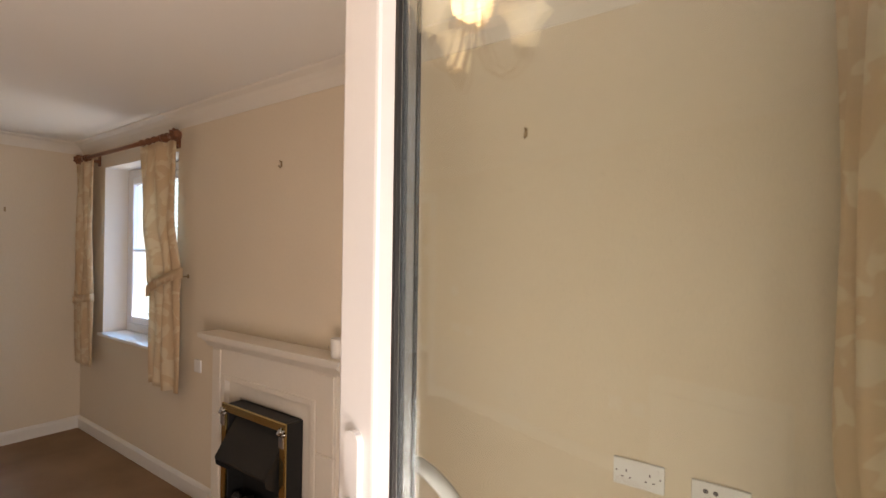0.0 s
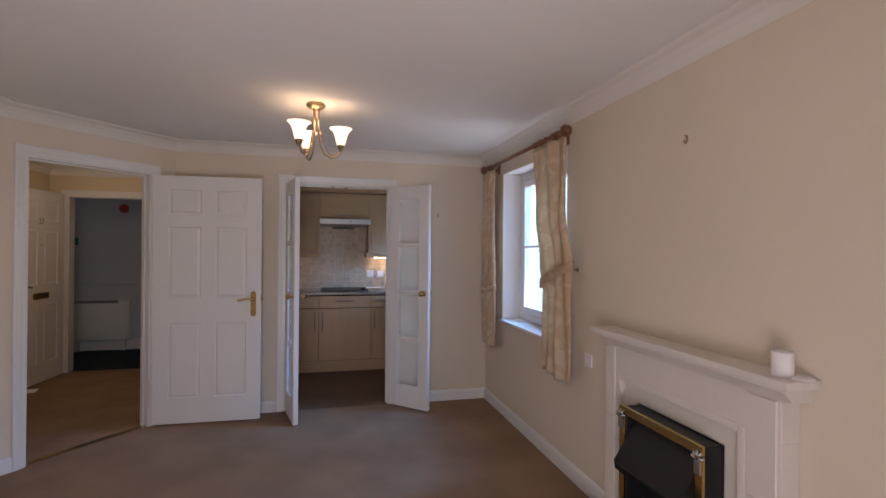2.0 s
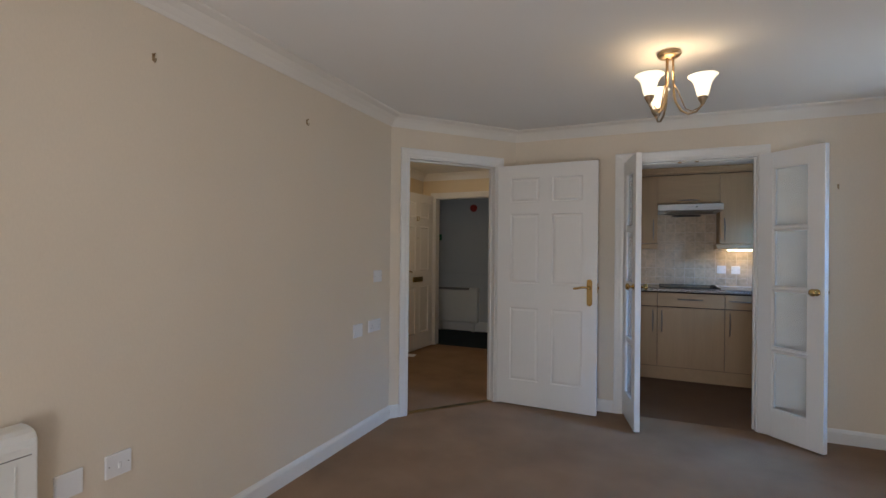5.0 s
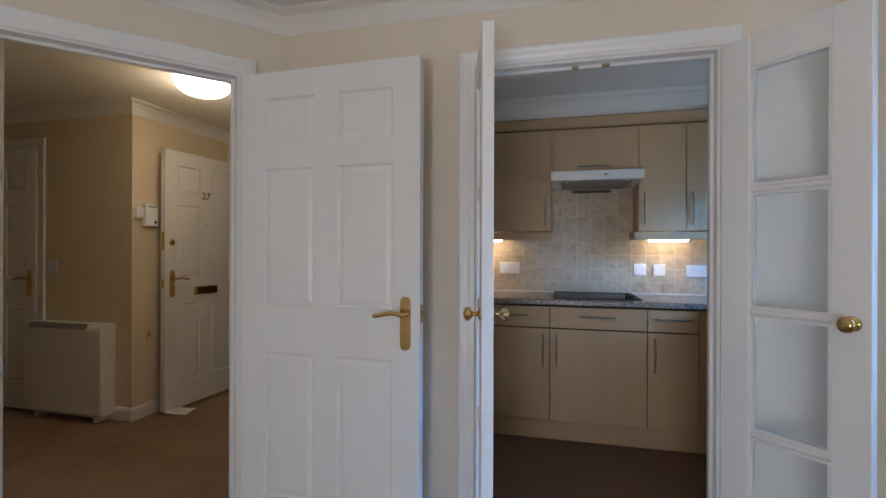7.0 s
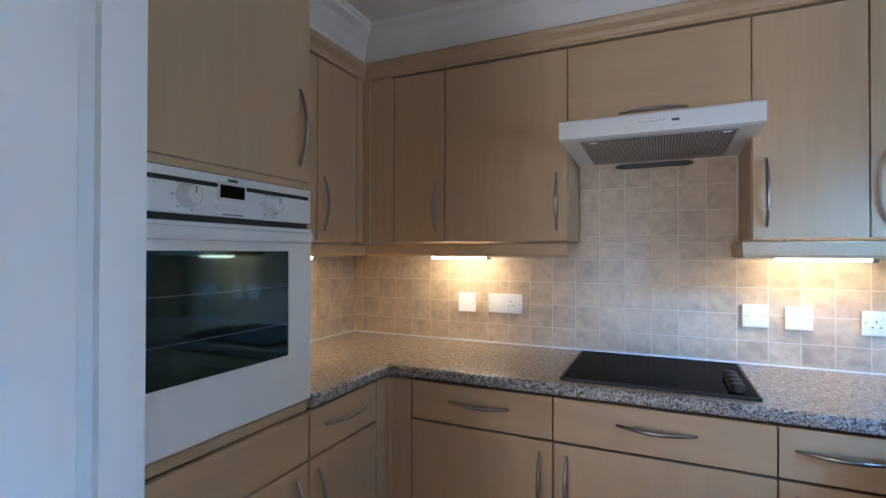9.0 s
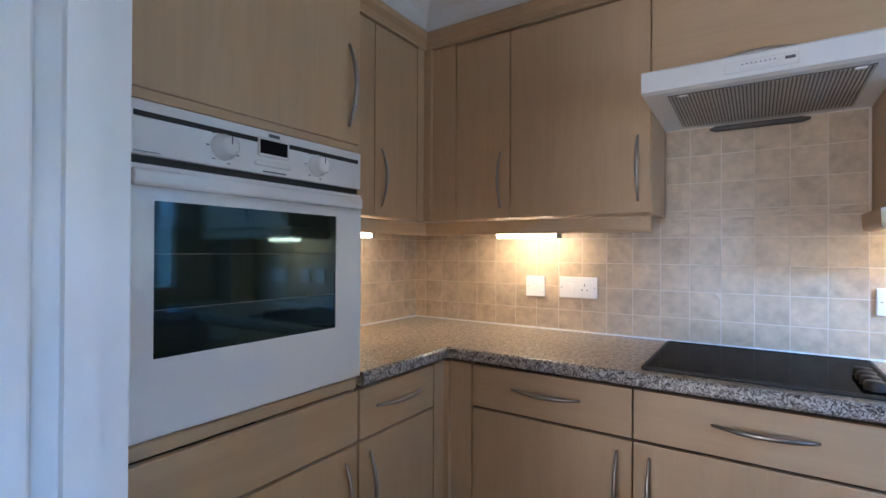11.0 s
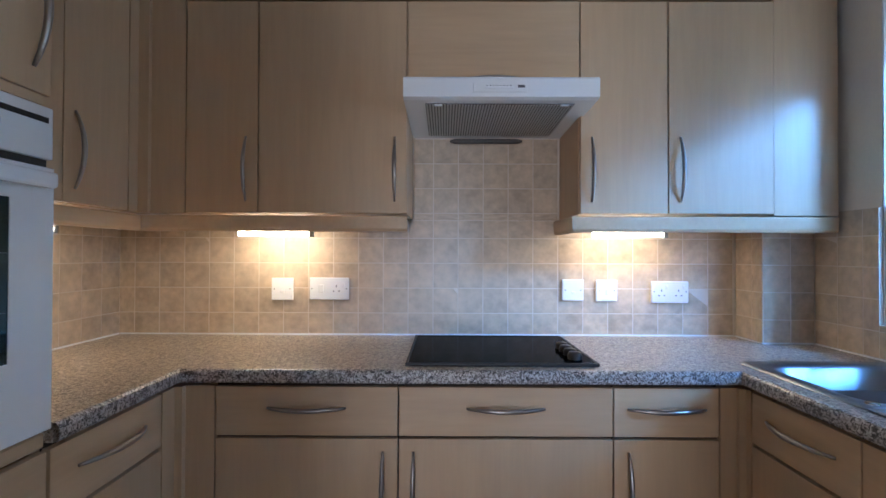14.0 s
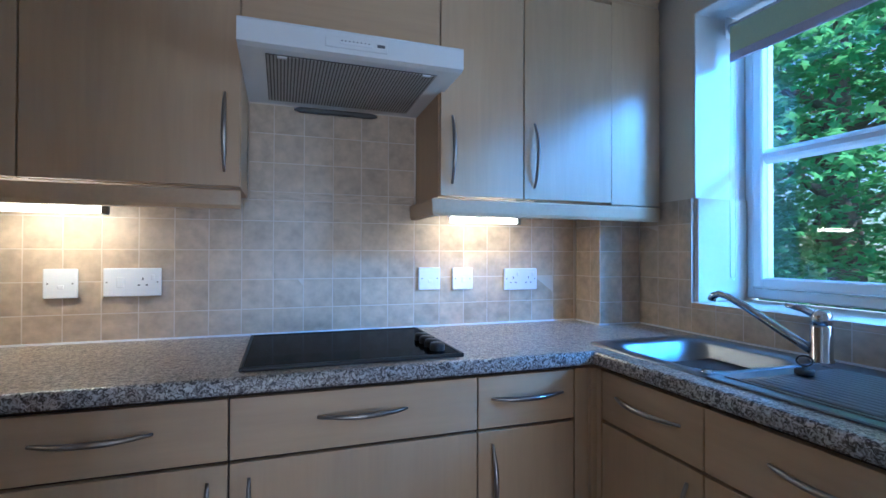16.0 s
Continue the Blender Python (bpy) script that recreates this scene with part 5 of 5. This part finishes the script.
box(bm, 0.265, 0.343, -0.055, -0.004, 0.05, 0.78)
box(bm, -0.245, 0.265, -0.055, -0.004, 0.70, 0.78)
part("back_panel", bm, STONE, f)
bm = bm_new()
prism(bm, [(-0.60, 0.0), (0.60, 0.0), (0.60, -0.24), (0.56, -0.31), (-0.56, -0.31), (-0.60, -0.24)], 0.0, 0.05, "z")
part("hearth", bm, STONE, f, "low ivory hearth slab")

e = thing("electric_fire", pose(-1.390, RIGHT, 0.05), "black electric fire with polished brass frame", "fire")
bm = bm_new()
box(bm, -0.235, -0.205, -0.145, -0.05, 0.0, 0.645, 0.004, 1)
box(bm, 0.225, 0.255, -0.145, -0.05, 0.0, 0.645, 0.004, 1)
box(bm, -0.205, 0.225, -0.145, -0.05, 0.61, 0.645)
box(bm, -0.205, 0.225, -0.056, -0.050, 0.0, 0.61)
part("casing", bm, BLACK, e, "black metal casing")
bm = bm_new()
for x0, x1, z0, z1 in ((-0.245, -0.205, 0.0, 0.615), (0.225, 0.265, 0.0, 0.615), (-0.245, 0.265, 0.615, 0.655)):
    box(bm, x0, x1, -0.158, -0.145, z0, z1, 0.005, 2)
part("brass_frame", bm, BRASS, e, "polished brass trim frame")
for x in (-0.225, 0.245):
    bm = bm_new()
    for k in range(5):
        a = radians(20 + 35 * k)
        tube(bm, [(x, -0.160, 0.600), (x + 0.022 * math.cos(a), -0.166, 0.600 + 0.024 * math.sin(a)), (x + 0.034 * math.cos(a), -0.160, 0.600 + 0.036 * math.sin(a))], [0.007, 0.008, 0.003], 6)
    box(bm, x - 0.018, x + 0.018, -0.166, -0.157, 0.545, 0.600, 0.004, 1)
    part("ornament", bm, CHROME, e, "bright cast corner ornament")
bm = bm_new()
vs = [(-0.190, -0.10, 0.60), (0.215, -0.10, 0.60), (0.210, -0.222, 0.42), (-0.180, -0.222, 0.42), (-0.200, -0.10, 0.585), (0.215, -0.10, 0.585), (0.210, -0.217, 0.405), (-0.180, -0.217, 0.405)]
vv = [bm.verts.new(p) for p in vs]
for q in ((0, 1, 2, 3), (7, 6, 5, 4), (0, 3, 7, 4), (1, 5, 6, 2), (3, 2, 6, 7), (0, 4, 5, 1)):
    bm.faces.new([vv[i] for i in q])
for x in (-0.190, 0.211):
    prism(bm, [(-0.10, 0.60), (-0.220, 0.42), (-0.214, 0.38), (-0.15, 0.33), (-0.10, 0.33)], x, x + 0.004, "x")
part("canopy", bm, BLACK, e, "sloping black metal canopy")
bm = bm_new()
rng = random.Random(4)
for k in range(34):
    x, y, r = rng.uniform(-0.18, 0.20), rng.uniform(-0.20, -0.08), rng.uniform(0.022, 0.038)
    z = 0.09 + rng.uniform(0, 0.06) + (0.05 if y > -0.13 else 0)
    res = bmesh.ops.create_icosphere(bm, subdivisions=2, radius=r, matrix=pose(x, y, z, rng.uniform(0, 360), rng.uniform(0, 360)))
    for v in res["verts"]:
        v.co += Vector((rng.uniform(-1, 1), rng.uniform(-1, 1), rng.uniform(-1, 1))) * r * 0.16
tagged(part("coal", bm, COAL, e, "heap of black imitation coals"), kind="stuff")
bm = boxed(-0.21, 0.23, -0.23, -0.06, 0.0, 0.07, 0.006, 1)
for k in range(9):
    x = -0.19 + 0.05 * k
    tube(bm, [(x, -0.235, 0.02), (x, -0.25, 0.06), (x, -0.24, 0.11)], 0.006, 6)
tube(bm, [(-0.20, -0.242, 0.11), (0.22, -0.242, 0.11)], 0.007, 8)
part("grate", bm, BLACK, e, "black fire grate")

cd = thing("candle_jar", pose(-0.885, 1.955, 1.020), "white candle jar standing on the mantel shelf", "candle")
part("jar", lathe(bm_new(), [(0.0, 0.0), (0.029, 0.0), (0.031, 0.004), (0.032, 0.078), (0.030, 0.081), (0.027, 0.078), (0.026, 0.066), (0.0, 0.066)], 28), WAX, cd)
bm = bm_new()
for k, (w, z) in enumerate(((0.5, 0.050), (0.6, 0.042), (0.4, 0.034))):
    for j in range(6):
        a = -2.2 + w * j / 6 - 0.2
        p = Vector((0.0392 * math.cos(a), 0.0392 * math.sin(a), z))
        q = Vector((0.0392 * math.cos(a + w / 6), 0.0392 * math.sin(a + w / 6), z))
        vs = [bm.verts.new(c) for c in (p, q, q + Vector((0, 0, 0.002)), p + Vector((0, 0, 0.002)))]
        bm.faces.new(vs)
part("print", bm, INK, cd, "small grey printed lines")
single("jar_lid", lathe(bm_new(), [(0.0, 0.008), (0.030, 0.008), (0.035, 0.005), (0.035, 0.0), (0.0, 0.0)], 24, pose(-0.846, 1.985, 1.020)), WAX, "white round jar lid on mantel shelf", "lid")


def picture_hook(m):
    s = thing("picture_hook", m, "small brass picture hook on bare cream wall", "hook", "picture hooks")
    bm = boxed(-0.006, 0.006, -0.003, 0.0, -0.014, 0.016, 0.001, 1)
    tube(bm, [(0, -0.003, -0.012), (0, -0.009, -0.020), (0, -0.016, -0.016), (0, -0.016, -0.006)], 0.0022, 6)
    part("hook", bm, OLD_BRASS, s)
    part("nail", tube(bm_new(), [(0, -0.002, 0.008), (0, -0.013, 0.016)], 0.0028, 6), OLD_BRASS, s)


LW = LEFT
for x, z in ((-1.395, 1.90), (-0.06, 1.88)):
    picture_hook(pose(x, RIGHT, z))
for x, z in ((-1.26, 2.03), (-2.18, 2.005)):
    picture_hook(pose(x, LW, z, 0, 0, 180))
picture_hook(pose(FAR, 1.549, 1.739, 0, 0, 90))

plate(pose(0.243, RIGHT, 0.798), 0.140, 0.078, "double", "white double socket on cream wall", "wall sockets")
plate(pose(0.451, RIGHT, 0.783), 0.138, 0.084, "tv", "white aerial socket plate on wall", "wall sockets")
plate(pose(-2.195, RIGHT, 0.74), 0.07, 0.075, "blank", "small white blank plate below window", "wall sockets")


def southwall(x, z):
    return pose(x, LW, z, 0, 0, 180)


plate(southwall(-2.912, 1.045), 0.104, 0.085, "single", "white light switch beside the hall door", "wall sockets")
plate(southwall(-2.665, 0.684), 0.104, 0.090, "blank", "white blank plate on cream wall", "wall sockets")
plate(southwall(-2.848, 0.693), 0.158, 0.084, "double", "white double socket near the hall door", "wall sockets")
plate(southwall(-1.092, 0.430), 0.094, 0.086, "single", "white fused switch beside the heater", "wall sockets")
plate(southwall(-0.93, 0.425), 0.088, 0.086, "blank", "white outlet plate beside the heater", "wall sockets")


def heater(m, w, h, d, z0, label, material=HEATER, ribs=0, grille=True):
    s = thing("storage_heater", m, label, "heater")
    bm = bm_new()
    prism(bm, [(0.0, z0), (0.0, h - 0.004), (-0.012, h), (-d + 0.048, h), (-d + 0.030, h - 0.004), (-d + 0.014, h - 0.014), (-d + 0.004, h - 0.030), (-d, h - 0.050), (-d - 0.002, z0 + 0.02), (-d + 0.015, z0)], 0.0, w, "x")
    bmesh.ops.bevel(bm, geom=[e for e in bm.edges if all(v.co.x > w - 0.001 for v in e.verts) or all(v.co.x < 0.001 for v in e.verts)], offset=0.006, segments=2, affect="EDGES")
    body = part("body", bm, material, s, "white metal heater casing")
    if grille:
        part("grille", prism(bm_new(), [(-d + 0.029, h - 0.002), (-d - 0.0008, h - 0.036), (-d - 0.004, h - 0.034), (-d + 0.026, h + 0.001)], 0.03, w - 0.14, "x"), GRILLE, s, "dark outlet grille")
    if ribs:
        part("seam", boxed(0.02, w - 0.02, -d - 0.0028, -d + 0.004, h - 0.0775, h - 0.0745), GRILLE, s, "dark joint under the rounded lid")
        part("slot", boxed(w - 0.26, w - 0.222, -d + 0.0365, -d + 0.0405, h - 0.004, h + 0.0006), GRILLE, s)
    for k in range(ribs):
        x = 0.06 + (w - 0.12) * k / max(ribs - 1, 1)
        part("groove", boxed(x - 0.002, x + 0.002, -d - 0.0045, -d - 0.001, z0 + 0.08, h - 0.10), material, s)
    for x in (0.06, w - 0.10):
        part("foot", boxed(x, x + 0.04, -d + 0.03, -0.01, 0.0, z0 + 0.004), material, s)
    return s


heater(pose(-0.121, LW, 0, 0, 0, 180), 0.72, 0.725, 0.10, 0.03, "white storage heater under the cream wall", ribs=9, grille=False)

# ---- hall and corridor ----
heater(pose(-4.86, -3.33, 0, 0, 0, 90), 0.72, 0.70, 0.12, 0.045, "cream storage heater in the hall")
plate(pose(-4.86, -3.245, 1.07, 0, 0, 90), 0.083, 0.083, "single", "white fused switch on hall wall", "wall sockets")
hl = thing("hall_light", pose(-4.634, -1.671, CEILING), "round white opal hall ceiling light, lit", "ceiling light")
part("base", lathe(bm_new(), [(0.0, 0.0), (0.150, 0.0), (0.150, -0.018), (0.0, -0.018)], 32), PVC, hl)
part("diffuser", lathe(bm_new(), [(0.158, -0.014), (0.160, -0.022), (0.150, -0.045), (0.125, -0.068), (0.080, -0.085), (0.035, -0.092), (0.0, -0.094)], 32), DOME, hl, "glowing opal dome")
lamp("hall_lamp", "POINT", pose(-4.634, -1.671, 2.10), 5.2, (1.0, 0.70, 0.34), radius=0.10)
ph = thing("entry_phone", pose(-5.0, -2.472, 1.41, 0, 0, 180), "white entry phone on the hall wall", "intercom")
part("body", boxed(-0.055, 0.055, -0.035, 0.0, 0.0, 0.165, 0.006), PVC, ph)
part("speaker_slot", boxed(-0.035, 0.045, -0.0365, -0.034, 0.140, 0.150), GRILLE, ph)
part("button", lathe(bm_new(), [(0.0, 0.005), (0.010, 0.005), (0.012, 0.0)], 14, pose(0.03, -0.035, 0.03, 90)), BLACK, ph)
part("side_unit", boxed(-0.125, -0.062, -0.028, 0.0, 0.055, 0.135, 0.004), PVC, ph)
wm = thing("wall_sticker", pose(-5.0, -2.470, 0.60, 0, 0, 180), "small orange-red mark on the hall wall", "sticker")
bm = bm_new()
prism(bm, [(-0.02, -0.03), (-0.012, -0.03), (0.004, 0.018), (0.016, -0.02), (0.022, -0.018), (0.006, 0.032)], -0.0015, 0.0)
part("mark", bm, RED, wm)
bm = bm_new()
rows = [[bm.verts.new((x, y, 0.004 + 0.05 * max(0, 0.5 - y * 4) ** 2 + 0.004 * math.sin(20 * x))) for x in (0, 0.05, 0.10, 0.15)] for y in (0, 0.04, 0.08, 0.12, 0.16)]
for a, b in zip(rows, rows[1:]):
    for i in range(3):
        bm.faces.new((a[i], a[i + 1], b[i + 1], b[i]))
pp = single("paper_sheet", bm, PAPER, "folded white paper under the open door", "paper", pose(-5.17, -2.38, 0, 0, 0, 15))
pp.modifiers.new("thick", "SOLIDIFY").thickness = 0.002

setting("trim_dado_corridor", boxed(-7.12, -7.09, -4.7, 0.2, 0.885, 0.935, 0.008), GREY_WALL, "grey corridor dado rail")
setting("baseboard_corridor", boxed(-7.12, -7.10, -4.7, 0.2, 0.0, 0.15, 0.006), TRIM, "white corridor skirting")
heater(pose(-7.12, -2.80, 0, 0, 0, 90), 0.72, 0.69, 0.11, 0.14, "white panel heater in the corridor")
sg = thing("exit_sign", pose(-7.12, -2.83, 1.44, 0, 0, 90), "small green sign on corridor wall", "sign")
part("panel", boxed(-0.09, 0.09, -0.006, 0.0, 0.0, 0.10, 0.002, 1), SIGN_GREEN, sg)
part("writing", boxed(-0.06, 0.06, -0.0072, -0.0055, 0.030, 0.040), PVC, sg)
part("writing", boxed(-0.06, 0.03, -0.0072, -0.0055, 0.060, 0.070), PVC, sg)
fb = thing("fire_bell", pose(-7.12, -2.19, 1.95, 0, 0, 90), "round red fire alarm bell on corridor wall", "alarm bell")
part("dome", lathe(bm_new(), [(0.0, 0.05), (0.03, 0.048), (0.055, 0.03), (0.06, 0.0)], 24, pose(0, 0, 0, 90)), RED, fb)
# added fill light with no fitting, brightens the corridor beyond the entrance
lamp("corridor_fill", "POINT", pose(-6.5, -3.7, 2.1), 0.95, (0.9, 0.96, 1.0), radius=0.12)

# ---- garden ----
setting("ground", boxed(-400, 400, 2.34, 400, -0.3, -0.25), GRASS, "mown lawn outside the windows")
setting("ground_patio", boxed(1.25, 60, -60, 2.34, -0.2, -0.06), GROUT, "pale paving outside the patio door")


def tree(x, y, z0, height, radius, n, seed, label):
    t = thing("tree", pose(x, y, z0), label, "tree", "garden trees")
    rng = random.Random(seed)
    bm = bm_new()
    tube(bm, [(0, 0, 0), (0.05, 0.02, height * 0.25), (-0.04, 0.05, height * 0.5), (0.02, 0.0, height * 0.8)], [0.20, 0.15, 0.11, 0.03], 10)
    for k in range(14):
        a, h = rng.uniform(0, 6.28), height * rng.uniform(0.2, 0.75)
        r = radius * rng.uniform(0.5, 0.9)
        tube(bm, [(0, 0, h), (r * 0.5 * math.cos(a), r * 0.5 * math.sin(a), h + 0.35), (r * math.cos(a + 0.2), r * math.sin(a + 0.2), h + 0.5)], [0.06, 0.035, 0.01], 6)
    part("trunk", bm, BARK, t, "grey-brown bark")
    verts, faces = [], []
    clumps = []
    for _ in range(n // 60):
        a, u = rng.uniform(0, 6.28), rng.uniform(-1, 1)
        s = math.sqrt(1 - u * u) * rng.uniform(0.55, 1.0)
        clumps.append((radius * s * math.cos(a), radius * s * math.sin(a), height * 0.5 + height * 0.5 * u * rng.uniform(0.6, 1)))
    for cx, cy, cz in clumps:
        tilt = rng.uniform(-0.3, 0.3)
        for _ in range(60):
            p = Vector((cx + rng.gauss(0, 0.32), cy + rng.gauss(0, 0.32), cz + rng.gauss(0, 0.09)))
            q = Euler((rng.gauss(tilt, 0.36), rng.gauss(0, 0.36), rng.uniform(0, 6.28))).to_matrix()
            s = rng.uniform(0.034, 0.062)
            base = len(verts)
            for lx, ly, lz in ((0, -0.75, 0), (0.75, -0.70, -0.12), (0.42, -0.25, 0), (1.05, 0.15, -0.2), (0.32, 0.25, 0), (0.30, 0.62, -0.05), (0, 1.15, -0.2), (-0.30, 0.62, -0.05), (-0.32, 0.25, 0), (-1.05, 0.15, -0.2), (-0.42, -0.25, 0), (-0.75, -0.70, -0.12)):
                verts.append(tuple(p + q @ Vector((lx, ly, lz)) * s))
            faces.append(tuple(range(base, base + 12)))
    me = bpy.data.meshes.new("crown")
    me.from_pydata(verts, [], faces)
    me.materials.append(LEAF)
    ob = new("crown", me)
    ob.parent = t
    tagged(ob, "dense broad green maple leaves", kind="stuff")


tree(-7.2, 5.6, -0.25, 5.2, 2.0, 30000, 11, "broad-leaved green maple outside the kitchen")
tree(-10.4, 8.6, -0.25, 6.0, 2.6, 6000, 12, "tall dark green maple behind lawn")

# ---- wall tiles ----
PITCH, JOINT = 0.0972, 0.0030
def tile_mesh():
    bm = boxed(JOINT / 2, PITCH - JOINT / 2, -0.0006, 0.004, JOINT / 2, PITCH - JOINT / 2)
    top = [e for e in bm.edges if all(v.co.y < 0 for v in e.verts)]
    bmesh.ops.bevel(bm, geom=top, offset=0.0003, segments=1, affect="EDGES")
    me = bpy.data.meshes.new("tile")
    bm.to_mesh(me)
    bm.free()
    me.materials.append(TILE)
    return me
TILE_ME = tile_mesh()
trng = random.Random(6)


def tiling(name, m, w, z0, z1, label, shift=0.0, course=1.0105):
    """Tiles over local x 0..w between z0 and z1 on a grouted bed; joints fall at shift and at the course height, edge tiles are cut."""
    bed = setting(name, boxed(0, w, 0.0, 0.012, z0, z1), GROUT, label)
    bed.matrix_world = m
    bed["category"] = "tiles"
    first_x, first_z = (shift % PITCH) - PITCH, z0 - PITCH + ((course - z0) % PITCH)
    for i in range(int(w / PITCH) + 2):
        for j in range(int((z1 - z0) / PITCH) + 2):
            xa, za = first_x + i * PITCH, first_z + j * PITCH
            x0, x1, lo, hi = max(0.0, xa), min(w, xa + PITCH), max(z0, za), min(z1, za + PITCH)
            if x1 - x0 < 0.012 or hi - lo < 0.012:
                continue
            ob = new("tile", TILE_ME)
            ob.parent = bed
            ob.matrix_basis = pose(x0, 0, lo, trng.gauss(0, 0.12), 0, trng.gauss(0, 0.12)) @ Matrix.Diagonal(((x1 - x0) / PITCH, 1, (hi - lo) / PITCH, 1))


Z0 = WT + 0.004
tiling("tiles_hob_wall", pose(-5.810, -0.69, 0, 0, 0, 90), 2.40, Z0, 1.372, "mottled cream square wall tiles", 0.731 + 0.69)
tiling("tiles_behind_hood", pose(-5.810, 0.458, 0, 0, 0, 90), 0.568, 1.372, 1.70, "mottled cream tiles up to the hood", 0.731 - 0.458)
tiling("tiles_side_wall", pose(-4.838, -0.690, 0, 0, 0, 180), 0.972, Z0, 1.372, "mottled cream tiles on side wall")
setting("wall_boxing", boxed(-5.81, -5.66, 1.722, 1.905, Z0 - 0.002, 1.372), GROUT, "boxed-in pipe corner")
tiling("tiles_boxing_side", pose(-5.806, 1.712, 0), 0.154, Z0, 1.372, "cream tiles on the boxed corner")
tiling("tiles_boxing_front", pose(-5.650, 1.714, 0, 0, 0, 90), 0.182, Z0, 1.372, "cream tiles on the boxed corner")
tiling("tiles_window_wall", pose(-5.650, 1.898, 0), 0.25, Z0, 1.388, "mottled cream tiles beside window")
tiling("tiles_below_window", pose(-5.40, 1.898, 0), 1.27, Z0, 1.030, "mottled cream tiles below window")
tiling("tiles_reveal", pose(-5.396, 2.138, 0, 0, 0, -90), 0.225, 1.034, 1.388, "mottled cream tiles in window reveal")
